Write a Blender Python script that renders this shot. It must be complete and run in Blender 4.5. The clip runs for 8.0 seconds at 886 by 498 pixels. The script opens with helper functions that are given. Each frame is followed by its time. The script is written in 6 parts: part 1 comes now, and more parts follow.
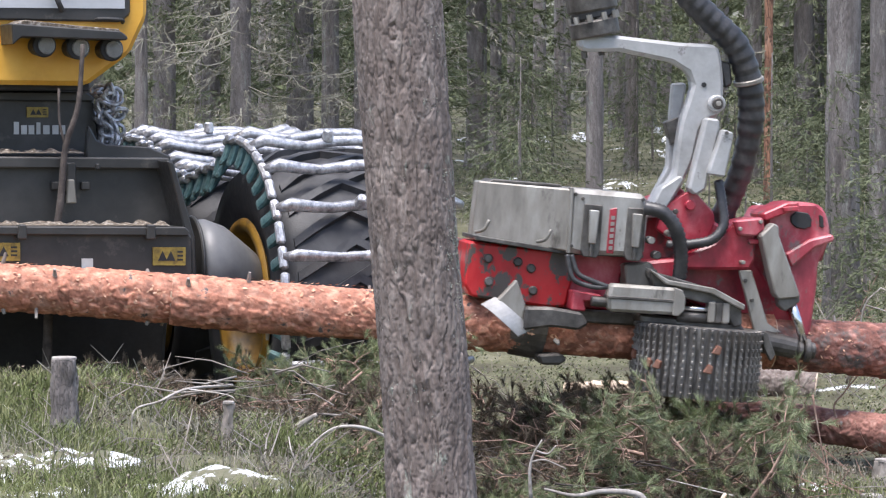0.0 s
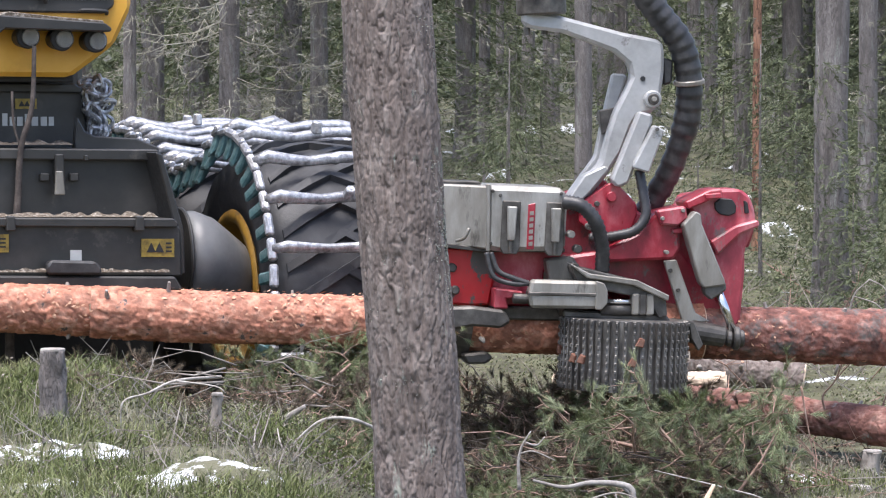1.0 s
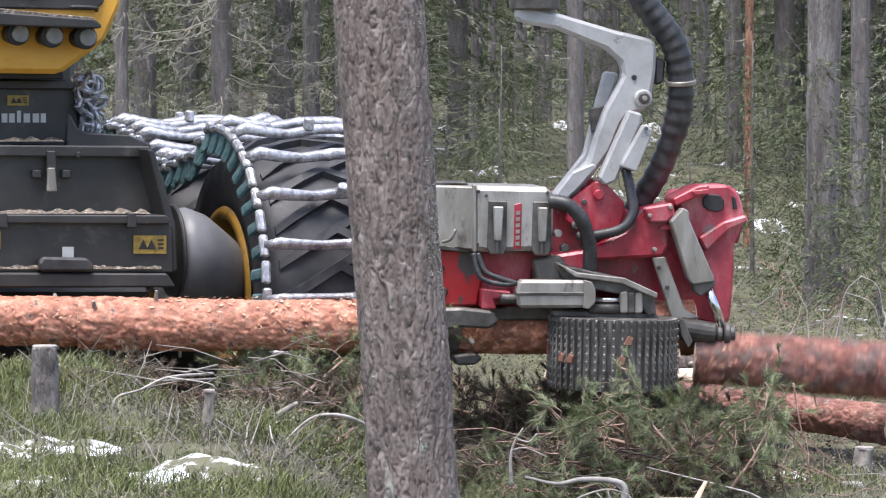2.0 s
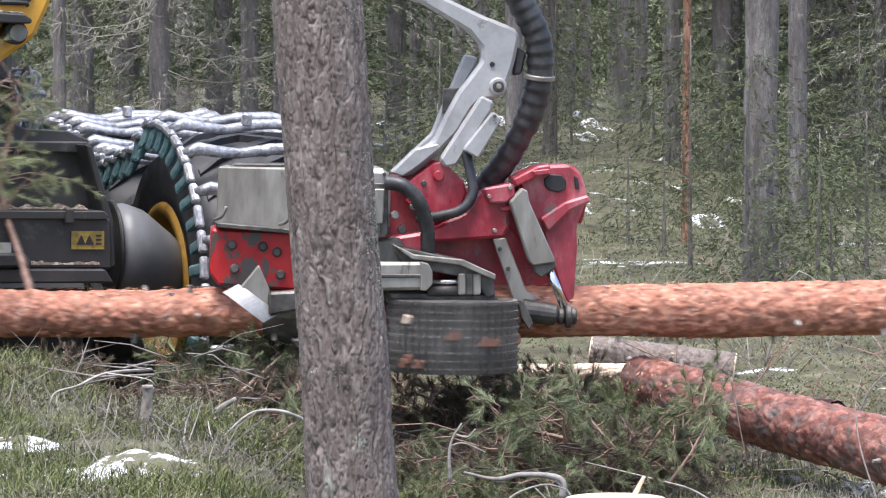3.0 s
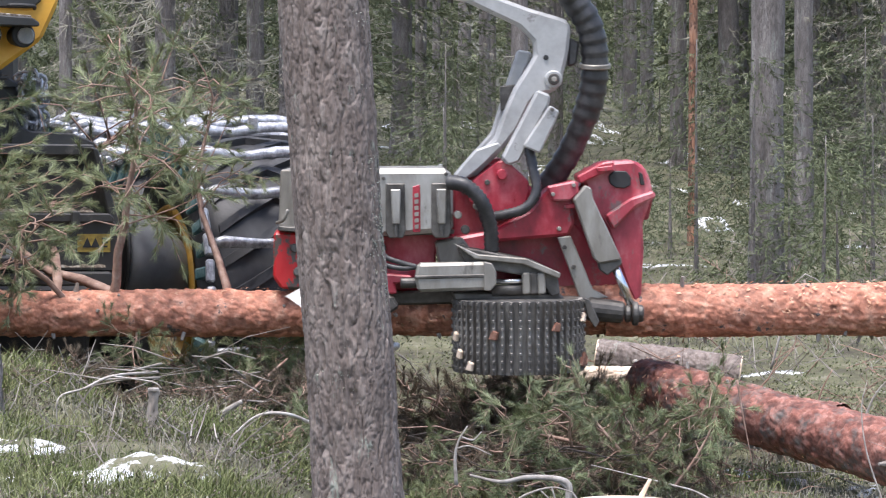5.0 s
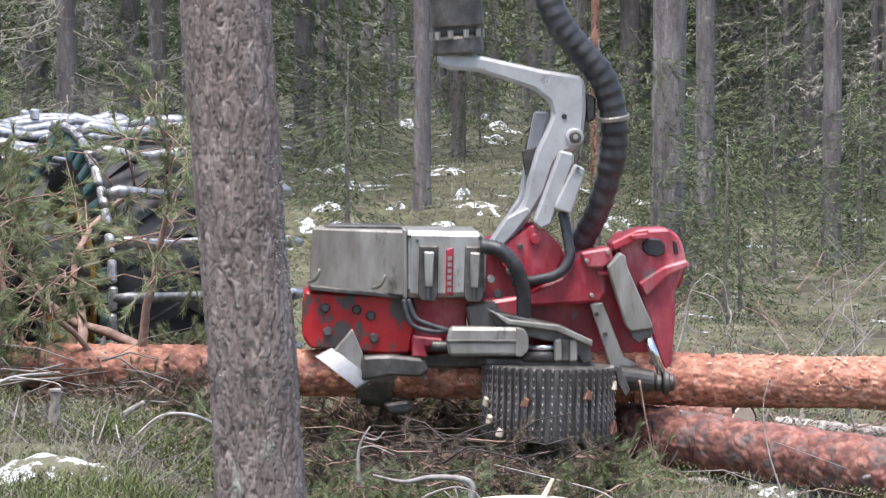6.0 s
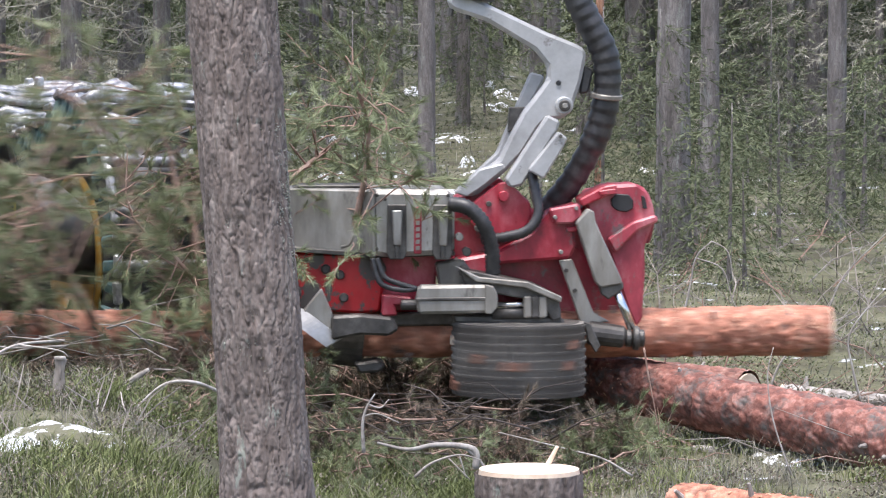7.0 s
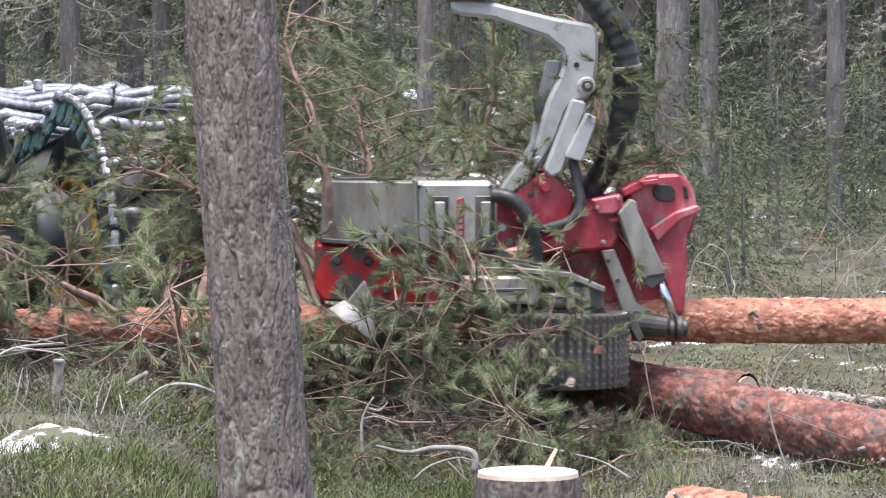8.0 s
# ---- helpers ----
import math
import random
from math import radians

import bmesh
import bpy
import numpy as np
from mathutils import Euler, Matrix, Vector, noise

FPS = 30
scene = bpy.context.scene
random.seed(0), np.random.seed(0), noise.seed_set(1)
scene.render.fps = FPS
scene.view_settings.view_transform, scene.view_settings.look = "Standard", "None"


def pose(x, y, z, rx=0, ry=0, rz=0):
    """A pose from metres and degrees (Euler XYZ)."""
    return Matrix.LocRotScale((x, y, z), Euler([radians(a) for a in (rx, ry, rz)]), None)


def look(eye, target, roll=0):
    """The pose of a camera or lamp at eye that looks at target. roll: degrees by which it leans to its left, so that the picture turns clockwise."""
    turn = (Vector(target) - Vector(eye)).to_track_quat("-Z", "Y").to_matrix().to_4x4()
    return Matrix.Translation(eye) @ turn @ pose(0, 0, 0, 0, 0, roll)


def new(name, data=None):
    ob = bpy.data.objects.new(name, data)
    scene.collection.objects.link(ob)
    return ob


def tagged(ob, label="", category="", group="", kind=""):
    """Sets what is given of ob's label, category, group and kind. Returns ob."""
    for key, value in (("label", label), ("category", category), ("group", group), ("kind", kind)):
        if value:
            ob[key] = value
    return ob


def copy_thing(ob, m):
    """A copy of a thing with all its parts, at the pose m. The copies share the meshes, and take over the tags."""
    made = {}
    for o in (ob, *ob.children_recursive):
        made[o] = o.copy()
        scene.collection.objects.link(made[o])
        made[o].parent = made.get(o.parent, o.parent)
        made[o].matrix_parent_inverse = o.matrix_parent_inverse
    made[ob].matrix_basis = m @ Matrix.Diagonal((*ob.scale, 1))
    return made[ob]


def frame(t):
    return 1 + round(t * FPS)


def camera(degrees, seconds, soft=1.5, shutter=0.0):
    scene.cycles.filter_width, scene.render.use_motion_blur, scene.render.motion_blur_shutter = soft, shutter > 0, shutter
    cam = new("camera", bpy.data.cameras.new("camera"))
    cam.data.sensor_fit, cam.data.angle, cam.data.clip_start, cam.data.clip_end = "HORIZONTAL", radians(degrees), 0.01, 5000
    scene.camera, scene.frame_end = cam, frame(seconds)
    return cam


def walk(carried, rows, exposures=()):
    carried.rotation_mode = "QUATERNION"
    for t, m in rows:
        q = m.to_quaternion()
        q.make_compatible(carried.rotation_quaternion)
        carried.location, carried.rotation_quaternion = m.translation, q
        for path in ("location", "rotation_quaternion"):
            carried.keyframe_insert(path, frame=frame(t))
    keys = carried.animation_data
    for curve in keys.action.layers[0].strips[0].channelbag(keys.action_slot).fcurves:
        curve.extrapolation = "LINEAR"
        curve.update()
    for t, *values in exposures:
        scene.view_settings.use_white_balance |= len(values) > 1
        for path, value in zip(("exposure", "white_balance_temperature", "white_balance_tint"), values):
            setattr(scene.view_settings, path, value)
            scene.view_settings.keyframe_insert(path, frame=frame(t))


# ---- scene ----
# bearings are counted in steps of 1 / F radian to the right of 784 and below the horizon at HOR
F, HOR, EYE = 6087.0, 180.0, 1.6


def spot(u, v, d):
    """The place d metres ahead at the bearing u, v."""
    return Vector(((u - 784) / F * d, d, EYE + (HOR - v) / F * d))


cam = camera(14.68, 8.0, 1.15, 0.5)
TURNS = [(0, 746, 182), (0.5, 738, 167), (1.0, 726, 167), (1.2, 724, 165), (2.3, 694, 161), (2.4, 676, 161),
         (2.5, 660, 161), (2.7, 635, 158), (2.9, 605, 154), (3.0, 603, 153), (3.5, 612, 161), (4.0, 616, 161),
         (4.2, 617, 160), (5.3, 608, 158), (5.5, 580, 159), (5.7, 509, 159), (5.9, 458, 159), (6.0, 441, 158),
         (6.1, 436, 156), (6.2, 432, 155), (6.3, 440, 152), (6.4, 443, 127), (6.5, 444, 113), (7.0, 449, 101),
         (7.5, 450, 107), (8.0, 447, 106)]
walk(cam, [(t, pose(0, 0, EYE, 87.544 - math.degrees((182 - b) / F), 0, -math.degrees((746 - a) / F)))
           for t, a, b in TURNS], [(0, 1.24, 6200, 14), (8.0, 1.24, 6200, 14)])

# overcast sky over the forest
world = bpy.data.worlds.new("sky")
scene.world = world
world.use_nodes = True
wn = world.node_tree.nodes
sky = wn.new("ShaderNodeTexSky")
sky.sky_type, sky.sun_disc = "NISHITA", False
sky.sun_elevation, sky.sun_rotation = radians(74), radians(207)
sky.air_density, sky.dust_density, sky.ozone_density = 1.0, 3.0, 0.6
world.node_tree.links.new(sky.outputs[0], wn["Background"].inputs[0])
wn["Background"].inputs[1].default_value = 0.135
sun = new("sun", bpy.data.lights.new("sun", "SUN"))
sun.data.energy, sun.data.angle, sun.data.color = 2.3, radians(30), (1.0, 0.97, 0.92)
sun.matrix_basis = look((-1.4, -2.8, 11), (0, 0, 0))
# ---- materials ----
def material(name, stops, scale=8.0, rough=0.7, metal=0.0, bump=0.3, stretch=(1, 1, 1), fine=6.0, depth=0.01, mark=None, vary=0.0):
    """A two-scale noise material. stops: colours from low to high. mark: (colour, scale, threshold, width) of a second layer of patches."""
    m = bpy.data.materials.new(name)
    m.use_nodes = True
    nt = m.node_tree
    n, ln = nt.nodes, nt.links.new
    b = n["Principled BSDF"]
    co = n.new("ShaderNodeTexCoord")
    mp = n.new("ShaderNodeMapping")
    mp.inputs["Scale"].default_value = stretch
    ln(co.outputs["Object"], mp.inputs[0])
    big = n.new("ShaderNodeTexNoise")
    big.inputs["Scale"].default_value, big.inputs["Detail"].default_value, big.inputs["Roughness"].default_value = scale, 8, 0.65
    ln(mp.outputs[0], big.inputs[0])
    ramp = n.new("ShaderNodeValToRGB")
    el = ramp.color_ramp.elements
    while len(el) < len(stops):
        el.new(0.5)
    for i, c in enumerate(stops):
        el[i].position = 0.3 + 0.4 * i / max(1, len(stops) - 1)
        el[i].color = (*c, 1)
    ln(big.outputs[0], ramp.inputs[0])
    col = ramp.outputs[0]
    small = n.new("ShaderNodeTexNoise")
    small.inputs["Scale"].default_value, small.inputs["Detail"].default_value = scale * fine, 4
    ln(mp.outputs[0], small.inputs[0])
    if mark:
        c, sc, th, wd = mark
        spots = n.new("ShaderNodeTexNoise")
        spots.inputs["Scale"].default_value, spots.inputs["Detail"].default_value, spots.inputs["Roughness"].default_value = sc, 6, 0.7
        ln(mp.outputs[0], spots.inputs[0])
        rg = n.new("ShaderNodeMapRange")
        rg.inputs["From Min"].default_value, rg.inputs["From Max"].default_value = th, th + wd
        ln(spots.outputs[0], rg.inputs[0])
        mx = n.new("ShaderNodeMix")
        mx.data_type = "RGBA"
        ln(rg.outputs[0], mx.inputs[0])
        ln(col, mx.inputs[6])
        mx.inputs[7].default_value = (*c, 1)
        col = mx.outputs[2]
    if vary:
        info = n.new("ShaderNodeObjectInfo")
        isl = n.new("ShaderNodeNewGeometry")
        ad = n.new("ShaderNodeMath")
        ad.operation = "ADD"
        ln(info.outputs["Random"], ad.inputs[0])
        ln(isl.outputs["Random Per Island"], ad.inputs[1])
        vr = n.new("ShaderNodeMapRange")
        vr.inputs["From Max"].default_value = 2.0
        vr.inputs["To Min"].default_value, vr.inputs["To Max"].default_value = 1 - vary, 1 + vary
        ln(ad.outputs[0], vr.inputs[0])
        hs = n.new("ShaderNodeHueSaturation")
        ln(vr.outputs[0], hs.inputs["Value"])
        ln(col, hs.inputs["Color"])
        col = hs.outputs[0]
    ln(col, b.inputs["Base Color"])
    rr = n.new("ShaderNodeMapRange")
    rr.inputs["To Min"].default_value, rr.inputs["To Max"].default_value = max(0.05, rough - 0.15), min(1, rough + 0.15)
    ln(small.outputs[0], rr.inputs[0])
    ln(rr.outputs[0], b.inputs["Roughness"])
    b.inputs["Metallic"].default_value = metal
    if bump:
        ad2 = n.new("ShaderNodeMath")
        ad2.operation = "MULTIPLY_ADD"
        ad2.inputs[1].default_value = 0.35
        ln(small.outputs[0], ad2.inputs[0])
        ln(big.outputs[0], ad2.inputs[2])
        bp = n.new("ShaderNodeBump")
        bp.inputs["Strength"].default_value, bp.inputs["Distance"].default_value = bump, depth
        ln(ad2.outputs[0], bp.inputs["Height"])
        ln(bp.outputs[0], b.inputs["Normal"])
    return m


def flaky_bark(name, dark, mid, light, plate, scale, stretch, lichen=None, depth=0.012, rough=0.85, joint=0.08, deep=0.8, flakes=0.3):
    """Bark in plates: cells with dark joints, flakes and lichen spots."""
    m = material(name, [dark, mid, light], scale, rough, 0, 0.7, stretch, 5, depth, lichen)
    nt = m.node_tree
    n, ln = nt.nodes, nt.links.new
    b = n["Principled BSDF"]
    mp = n["Mapping"]
    warp = n.new("ShaderNodeTexNoise")
    warp.inputs["Scale"].default_value = plate * 1.5
    ln(mp.outputs[0], warp.inputs[0])
    add = n.new("ShaderNodeVectorMath")
    add.operation = "MULTIPLY_ADD"
    add.inputs[1].default_value = (0.09, 0.09, 0.09)
    ln(warp.outputs["Color"], add.inputs[0])
    ln(mp.outputs[0], add.inputs[2])
    vo = n.new("ShaderNodeTexVoronoi")
    vo.feature = "DISTANCE_TO_EDGE"
    vo.inputs["Scale"].default_value = plate
    ln(add.outputs[0], vo.inputs[0])
    rg = n.new("ShaderNodeMapRange")
    rg.inputs["From Max"].default_value = joint
    ln(vo.outputs["Distance"], rg.inputs[0])
    old = b.inputs["Base Color"].links[0].from_socket
    cell = n.new("ShaderNodeTexVoronoi")
    cell.inputs["Scale"].default_value = plate
    ln(add.outputs[0], cell.inputs[0])
    sep = n.new("ShaderNodeSeparateColor")
    ln(cell.outputs["Color"], sep.inputs[0])
    tone = n.new("ShaderNodeMapRange")
    tone.inputs["To Min"].default_value, tone.inputs["To Max"].default_value = 1 - flakes, 1 + flakes * 0.8
    ln(sep.outputs[0], tone.inputs[0])
    hue = n.new("ShaderNodeHueSaturation")
    ln(tone.outputs[0], hue.inputs["Value"])
    ln(old, hue.inputs["Color"])
    old = hue.outputs[0]
    mx = n.new("ShaderNodeMix")
    mx.data_type = "RGBA"
    ln(rg.outputs[0], mx.inputs[0])
    mx.inputs[6].default_value = (*(deep if isinstance(deep, tuple) else [c * deep for c in dark]), 1)
    ln(old, mx.inputs[7])
    ln(mx.outputs[2], b.inputs["Base Color"])
    bp0 = n["Bump"]
    bp = n.new("ShaderNodeBump")
    bp.inputs["Strength"].default_value, bp.inputs["Distance"].default_value = 0.8, depth
    ln(rg.outputs[0], bp.inputs["Height"])
    ln(bp0.outputs[0], bp.inputs["Normal"])
    ln(bp.outputs[0], b.inputs["Normal"])
    return m


def scaly(name, stops, scale, lichen, rough, spread, stretch=(1, 1, 1), depth=0.006):
    """Bark on modelled plates: each plate has a tone of its own, kept with the mesh as 'flake'."""
    m = material(name, stops, scale, rough, 0, 0.6, stretch, 5, depth, lichen)
    n, ln = m.node_tree.nodes, m.node_tree.links.new
    b = n["Principled BSDF"]
    old = b.inputs["Base Color"].links[0].from_socket
    at = n.new("ShaderNodeAttribute")
    at.attribute_name = "flake"
    tone = n.new("ShaderNodeMapRange")
    tone.inputs["To Min"].default_value, tone.inputs["To Max"].default_value = 1 - spread, 1 + spread
    ln(at.outputs["Fac"], tone.inputs[0])
    hue = n.new("ShaderNodeHueSaturation")
    ln(tone.outputs[0], hue.inputs["Value"])
    ln(old, hue.inputs["Color"])
    ln(hue.outputs[0], b.inputs["Base Color"])
    return m


M_GROUND = material("moss_and_litter", [(0.038, 0.03, 0.021), (0.068, 0.063, 0.033), (0.108, 0.106, 0.055), (0.2, 0.185, 0.13)], 3.0, 0.95, 0, 0.8, (1, 1, 1), 9, 0.05,
                    ((0.7, 0.73, 0.75), 1.6, 0.62, 0.05))
M_PINE = scaly("pine_bark", [(0.09, 0.069, 0.059), (0.17, 0.137, 0.12), (0.275, 0.235, 0.208)], 34, ((0.25, 0.26, 0.22), 15, 0.61, 0.05), 0.92, 0.26, (1, 1, 0.3))
M_FLAKE = material("peeling_bark_flakes", [(0.38, 0.18, 0.1), (0.52, 0.29, 0.18), (0.64, 0.42, 0.3)], 30, 0.7, 0, 0, vary=0.35)
M_TRUNK = flaky_bark("forest_bark", (0.11, 0.095, 0.088), (0.2, 0.178, 0.165), (0.31, 0.285, 0.265), 44, 9, (1, 1, 0.3), ((0.31, 0.325, 0.285), 7, 0.56, 0.1), 0.012, 0.9, 0.05, 0.9, 0.25)
M_REDTRUNK = flaky_bark("orange_trunk_bark", (0.12, 0.06, 0.04), (0.3, 0.15, 0.09), (0.42, 0.25, 0.17), 16, 7, (1, 1, 0.5), None, 0.01)
M_LOG = scaly("orange_log_bark", [(0.24, 0.092, 0.056), (0.4, 0.168, 0.103), (0.58, 0.33, 0.23)], 20, ((0.1, 0.082, 0.076), 10, 0.625, 0.03), 0.7, 0.52)
M_BUTT = scaly("butt_log_bark", [(0.085, 0.034, 0.027), (0.205, 0.08, 0.058), (0.38, 0.205, 0.165)], 20, ((0.115, 0.1, 0.09), 13, 0.5, 0.14), 0.8, 0.6)
# brown needles, with the shade of the pile put into their colour
M_SHADENEEDLE = material("brown_shaded_needles", [(0.065, 0.048, 0.033), (0.12, 0.093, 0.062), (0.195, 0.155, 0.105)], 9, 0.7, 0, 0, vary=0.5)
M_OLDLOG = scaly("dark_log_bark", [(0.1, 0.05, 0.04), (0.24, 0.11, 0.085), (0.4, 0.26, 0.21)], 14, ((0.28, 0.27, 0.25), 9, 0.6, 0.06), 0.85, 0.45)
M_CUT = material("sawn_wood", [(0.6, 0.44, 0.31), (0.72, 0.57, 0.43), (0.8, 0.67, 0.53)], 14, 0.8, 0, 0.3)
M_STUB = material("grey_dead_wood", [(0.16, 0.14, 0.12), (0.33, 0.3, 0.27), (0.5, 0.48, 0.44)], 18, 0.9, 0, 0.5, (1, 1, 0.3))
M_TWIG = material("bare_twig", [(0.22, 0.19, 0.16), (0.4, 0.36, 0.32), (0.56, 0.53, 0.49)], 25, 0.85, 0, 0.3)
M_LIMB = material("orange_limb_bark", [(0.18, 0.105, 0.08), (0.31, 0.2, 0.15), (0.44, 0.32, 0.26)], 22, 0.8, 0, 0.5)
M_NEEDLE = material("pine_needles", [(0.125, 0.155, 0.066), (0.2, 0.23, 0.112), (0.29, 0.315, 0.18)], 5, 0.5, 0, 0, vary=0.45)
M_SPRUCE = material("spruce_needles", [(0.062, 0.075, 0.034), (0.105, 0.123, 0.058), (0.175, 0.187, 0.1)], 2, 0.7, 0, 0, vary=0.5)
M_LICHEN = material("lichen_twigs", [(0.145, 0.132, 0.1), (0.255, 0.24, 0.185), (0.36, 0.345, 0.275)], 3, 0.9, 0, 0, vary=0.4)
M_TUFT = material("grey_lichen", [(0.16, 0.165, 0.135), (0.25, 0.255, 0.215), (0.35, 0.355, 0.31)], 30, 0.9, 0, 0, vary=0.3)
M_GRASS = material("grass_blades", [(0.062, 0.078, 0.022), (0.12, 0.142, 0.044), (0.235, 0.225, 0.115)], 2.5, 0.7, 0, 0, vary=0.5)
M_LEAF = material("bilberry_leaves", [(0.07, 0.08, 0.035), (0.115, 0.13, 0.055), (0.18, 0.185, 0.1)], 5, 0.6, 0, 0, vary=0.4)
# worn red; its pink top stop holds faded paint and painted sky sheen
M_RED = material("worn_red_paint_with_sheen", [(0.12, 0.014, 0.022), (0.37, 0.028, 0.046), (0.55, 0.15, 0.165)], 6, 0.34, 0, 0.25, (1, 1, 0.6), 8, 0.005, ((0.19, 0.11, 0.105), 9, 0.58, 0.06))
M_REDWEAR = material("scraped_red_paint", [(0.3, 0.012, 0.014), (0.46, 0.014, 0.018), (0.52, 0.03, 0.03)], 6, 0.38, 0, 0.3, (1, 1, 0.6), 8, 0.006, ((0.085, 0.072, 0.062), 7, 0.505, 0.03))
M_STEEL = material("dusty_grey_steel", [(0.14, 0.127, 0.107), (0.265, 0.248, 0.215), (0.41, 0.395, 0.355)], 7, 0.46, 0.3, 0.3, (1, 1, 0.3), 8, 0.005, ((0.085, 0.076, 0.064), 6, 0.58, 0.08))
M_ARM = material("grey_painted_steel", [(0.27, 0.27, 0.26), (0.38, 0.38, 0.37), (0.49, 0.49, 0.48)], 6, 0.42, 0.1, 0.15, (1, 1, 1), 8, 0.004, ((0.22, 0.21, 0.2), 9, 0.64, 0.05))
M_DARKSTEEL = material("dark_oily_steel", [(0.035, 0.032, 0.029), (0.09, 0.083, 0.074), (0.18, 0.168, 0.15)], 9, 0.48, 0.4, 0.35, (1, 1, 1), 6, 0.006)
M_FADED = material("faded_red_paint", [(0.16, 0.02, 0.032), (0.4, 0.055, 0.075), (0.56, 0.24, 0.25)], 7, 0.4, 0, 0.25, (1, 1, 0.5), 8, 0.005, ((0.2, 0.14, 0.13), 10, 0.58, 0.06))
M_ROLLER = material("roller_steel", [(0.05, 0.047, 0.042), (0.14, 0.13, 0.118), (0.3, 0.285, 0.26)], 18, 0.45, 0.45, 0.5, (1, 1, 0.3), 6, 0.006, ((0.22, 0.1, 0.07), 9, 0.66, 0.03))
M_COVER = material("scuffed_bright_cover", [(0.16, 0.15, 0.13), (0.34, 0.325, 0.295), (0.52, 0.51, 0.48)], 8, 0.36, 0.35, 0.35, (1, 1, 0.35), 8, 0.005, ((0.09, 0.08, 0.068), 7, 0.6, 0.05))
M_DARKTWIG = material("dark_twig_bark", [(0.035, 0.028, 0.024), (0.075, 0.06, 0.052), (0.13, 0.11, 0.095)], 22, 0.85, 0, 0.4)
M_CHROME = material("bright_piston_rod", [(0.7, 0.7, 0.7), (0.8, 0.8, 0.8)], 6, 0.18, 1.0, 0)
M_KNIFE = material("worn_bright_blade", [(0.3, 0.29, 0.27), (0.42, 0.41, 0.39), (0.54, 0.53, 0.51)], 10, 0.4, 0.3, 0.2)
M_RUBBER = material("black_hose_rubber", [(0.018, 0.018, 0.019), (0.038, 0.037, 0.037), (0.08, 0.076, 0.073)], 12, 0.42, 0, 0.2)
M_TYRE = material("tyre_rubber", [(0.02, 0.02, 0.022), (0.035, 0.035, 0.037), (0.06, 0.06, 0.062)], 8, 0.6, 0, 0.3, (1, 1, 1), 8, 0.006)
M_BLACK = material("black_machine_paint", [(0.022, 0.022, 0.021), (0.036, 0.035, 0.033), (0.06, 0.057, 0.053)], 4, 0.4, 0, 0.1, (1, 1, 1), 10, 0.003, ((0.085, 0.078, 0.066), 5, 0.62, 0.08))
M_FENDER = material("grey_axle_casing", [(0.1, 0.1, 0.1), (0.14, 0.14, 0.14), (0.18, 0.18, 0.178)], 5, 0.45, 0, 0.1)
M_YELLOW = material("yellow_machine_paint", [(0.58, 0.29, 0.03), (0.72, 0.38, 0.045), (0.78, 0.44, 0.07)], 4, 0.4, 0, 0.05, (1, 1, 1), 10, 0.003, ((0.3, 0.17, 0.05), 6, 0.68, 0.06))
# machine yellow darkened for dirt and for the shade the rim sits in
M_RIM = material("dirty_shaded_yellow_rim", [(0.09, 0.055, 0.018), (0.27, 0.145, 0.018), (0.4, 0.22, 0.028)], 7, 0.5, 0, 0.1)
M_DECAL = material("yellow_warning_sticker", [(0.12, 0.085, 0.025), (0.32, 0.225, 0.04), (0.42, 0.31, 0.06)], 30, 0.5, 0, 0)
# black of print and small parts, also of painted shade under the machine
M_INKSHADE = material("black_print_and_shade", [(0.015, 0.015, 0.015), (0.03, 0.03, 0.03)], 9, 0.6, 0, 0)
M_PALE = material("pale_print", [(0.4, 0.4, 0.38), (0.55, 0.55, 0.52)], 9, 0.6, 0, 0)
M_TRACK = material("bare_track_steel", [(0.14, 0.14, 0.145), (0.42, 0.42, 0.43), (0.8, 0.8, 0.81)], 26, 0.34, 0.6, 0.6, (1, 1, 1), 5, 0.008)
M_LUG = material("teal_grey_side_lugs", [(0.03, 0.06, 0.065), (0.06, 0.13, 0.135), (0.16, 0.24, 0.24)], 18, 0.45, 0.3, 0.3)
M_SNOW = material("old_snow", [(0.6, 0.62, 0.64), (0.76, 0.78, 0.8), (0.84, 0.85, 0.86)], 12, 0.8, 0, 0.6, (1, 1, 1), 6, 0.02, ((0.13, 0.125, 0.075), 13, 0.455, 0.05))
M_DEBRIS = material("needle_litter", [(0.05, 0.04, 0.03), (0.14, 0.11, 0.08), (0.5, 0.46, 0.4)], 60, 0.95, 0, 0.8, (1, 1, 1), 4, 0.01)
M_ROTTEN = material("weathered_stump", [(0.13, 0.11, 0.09), (0.25, 0.22, 0.19), (0.4, 0.37, 0.33)], 12, 0.9, 0, 0.8, (1, 1, 0.25), 5, 0.012)


def glass(name):
    m = bpy.data.materials.new(name)
    m.use_nodes = True
    b = m.node_tree.nodes["Principled BSDF"]
    b.inputs["Base Color"].default_value = (0.9, 0.93, 0.95, 1)
    b.inputs["Roughness"].default_value = 0.08
    b.inputs["Transmission Weight"].default_value = 0.9
    return m


M_GLASS = glass("lamp_glass")
# cab glass in pale grey: the reflected sky is put into its colour
M_WINDOW = material("sky_grey_cab_glass", [(0.34, 0.36, 0.38), (0.56, 0.57, 0.58)], 1.5, 0.15, 0, 0)


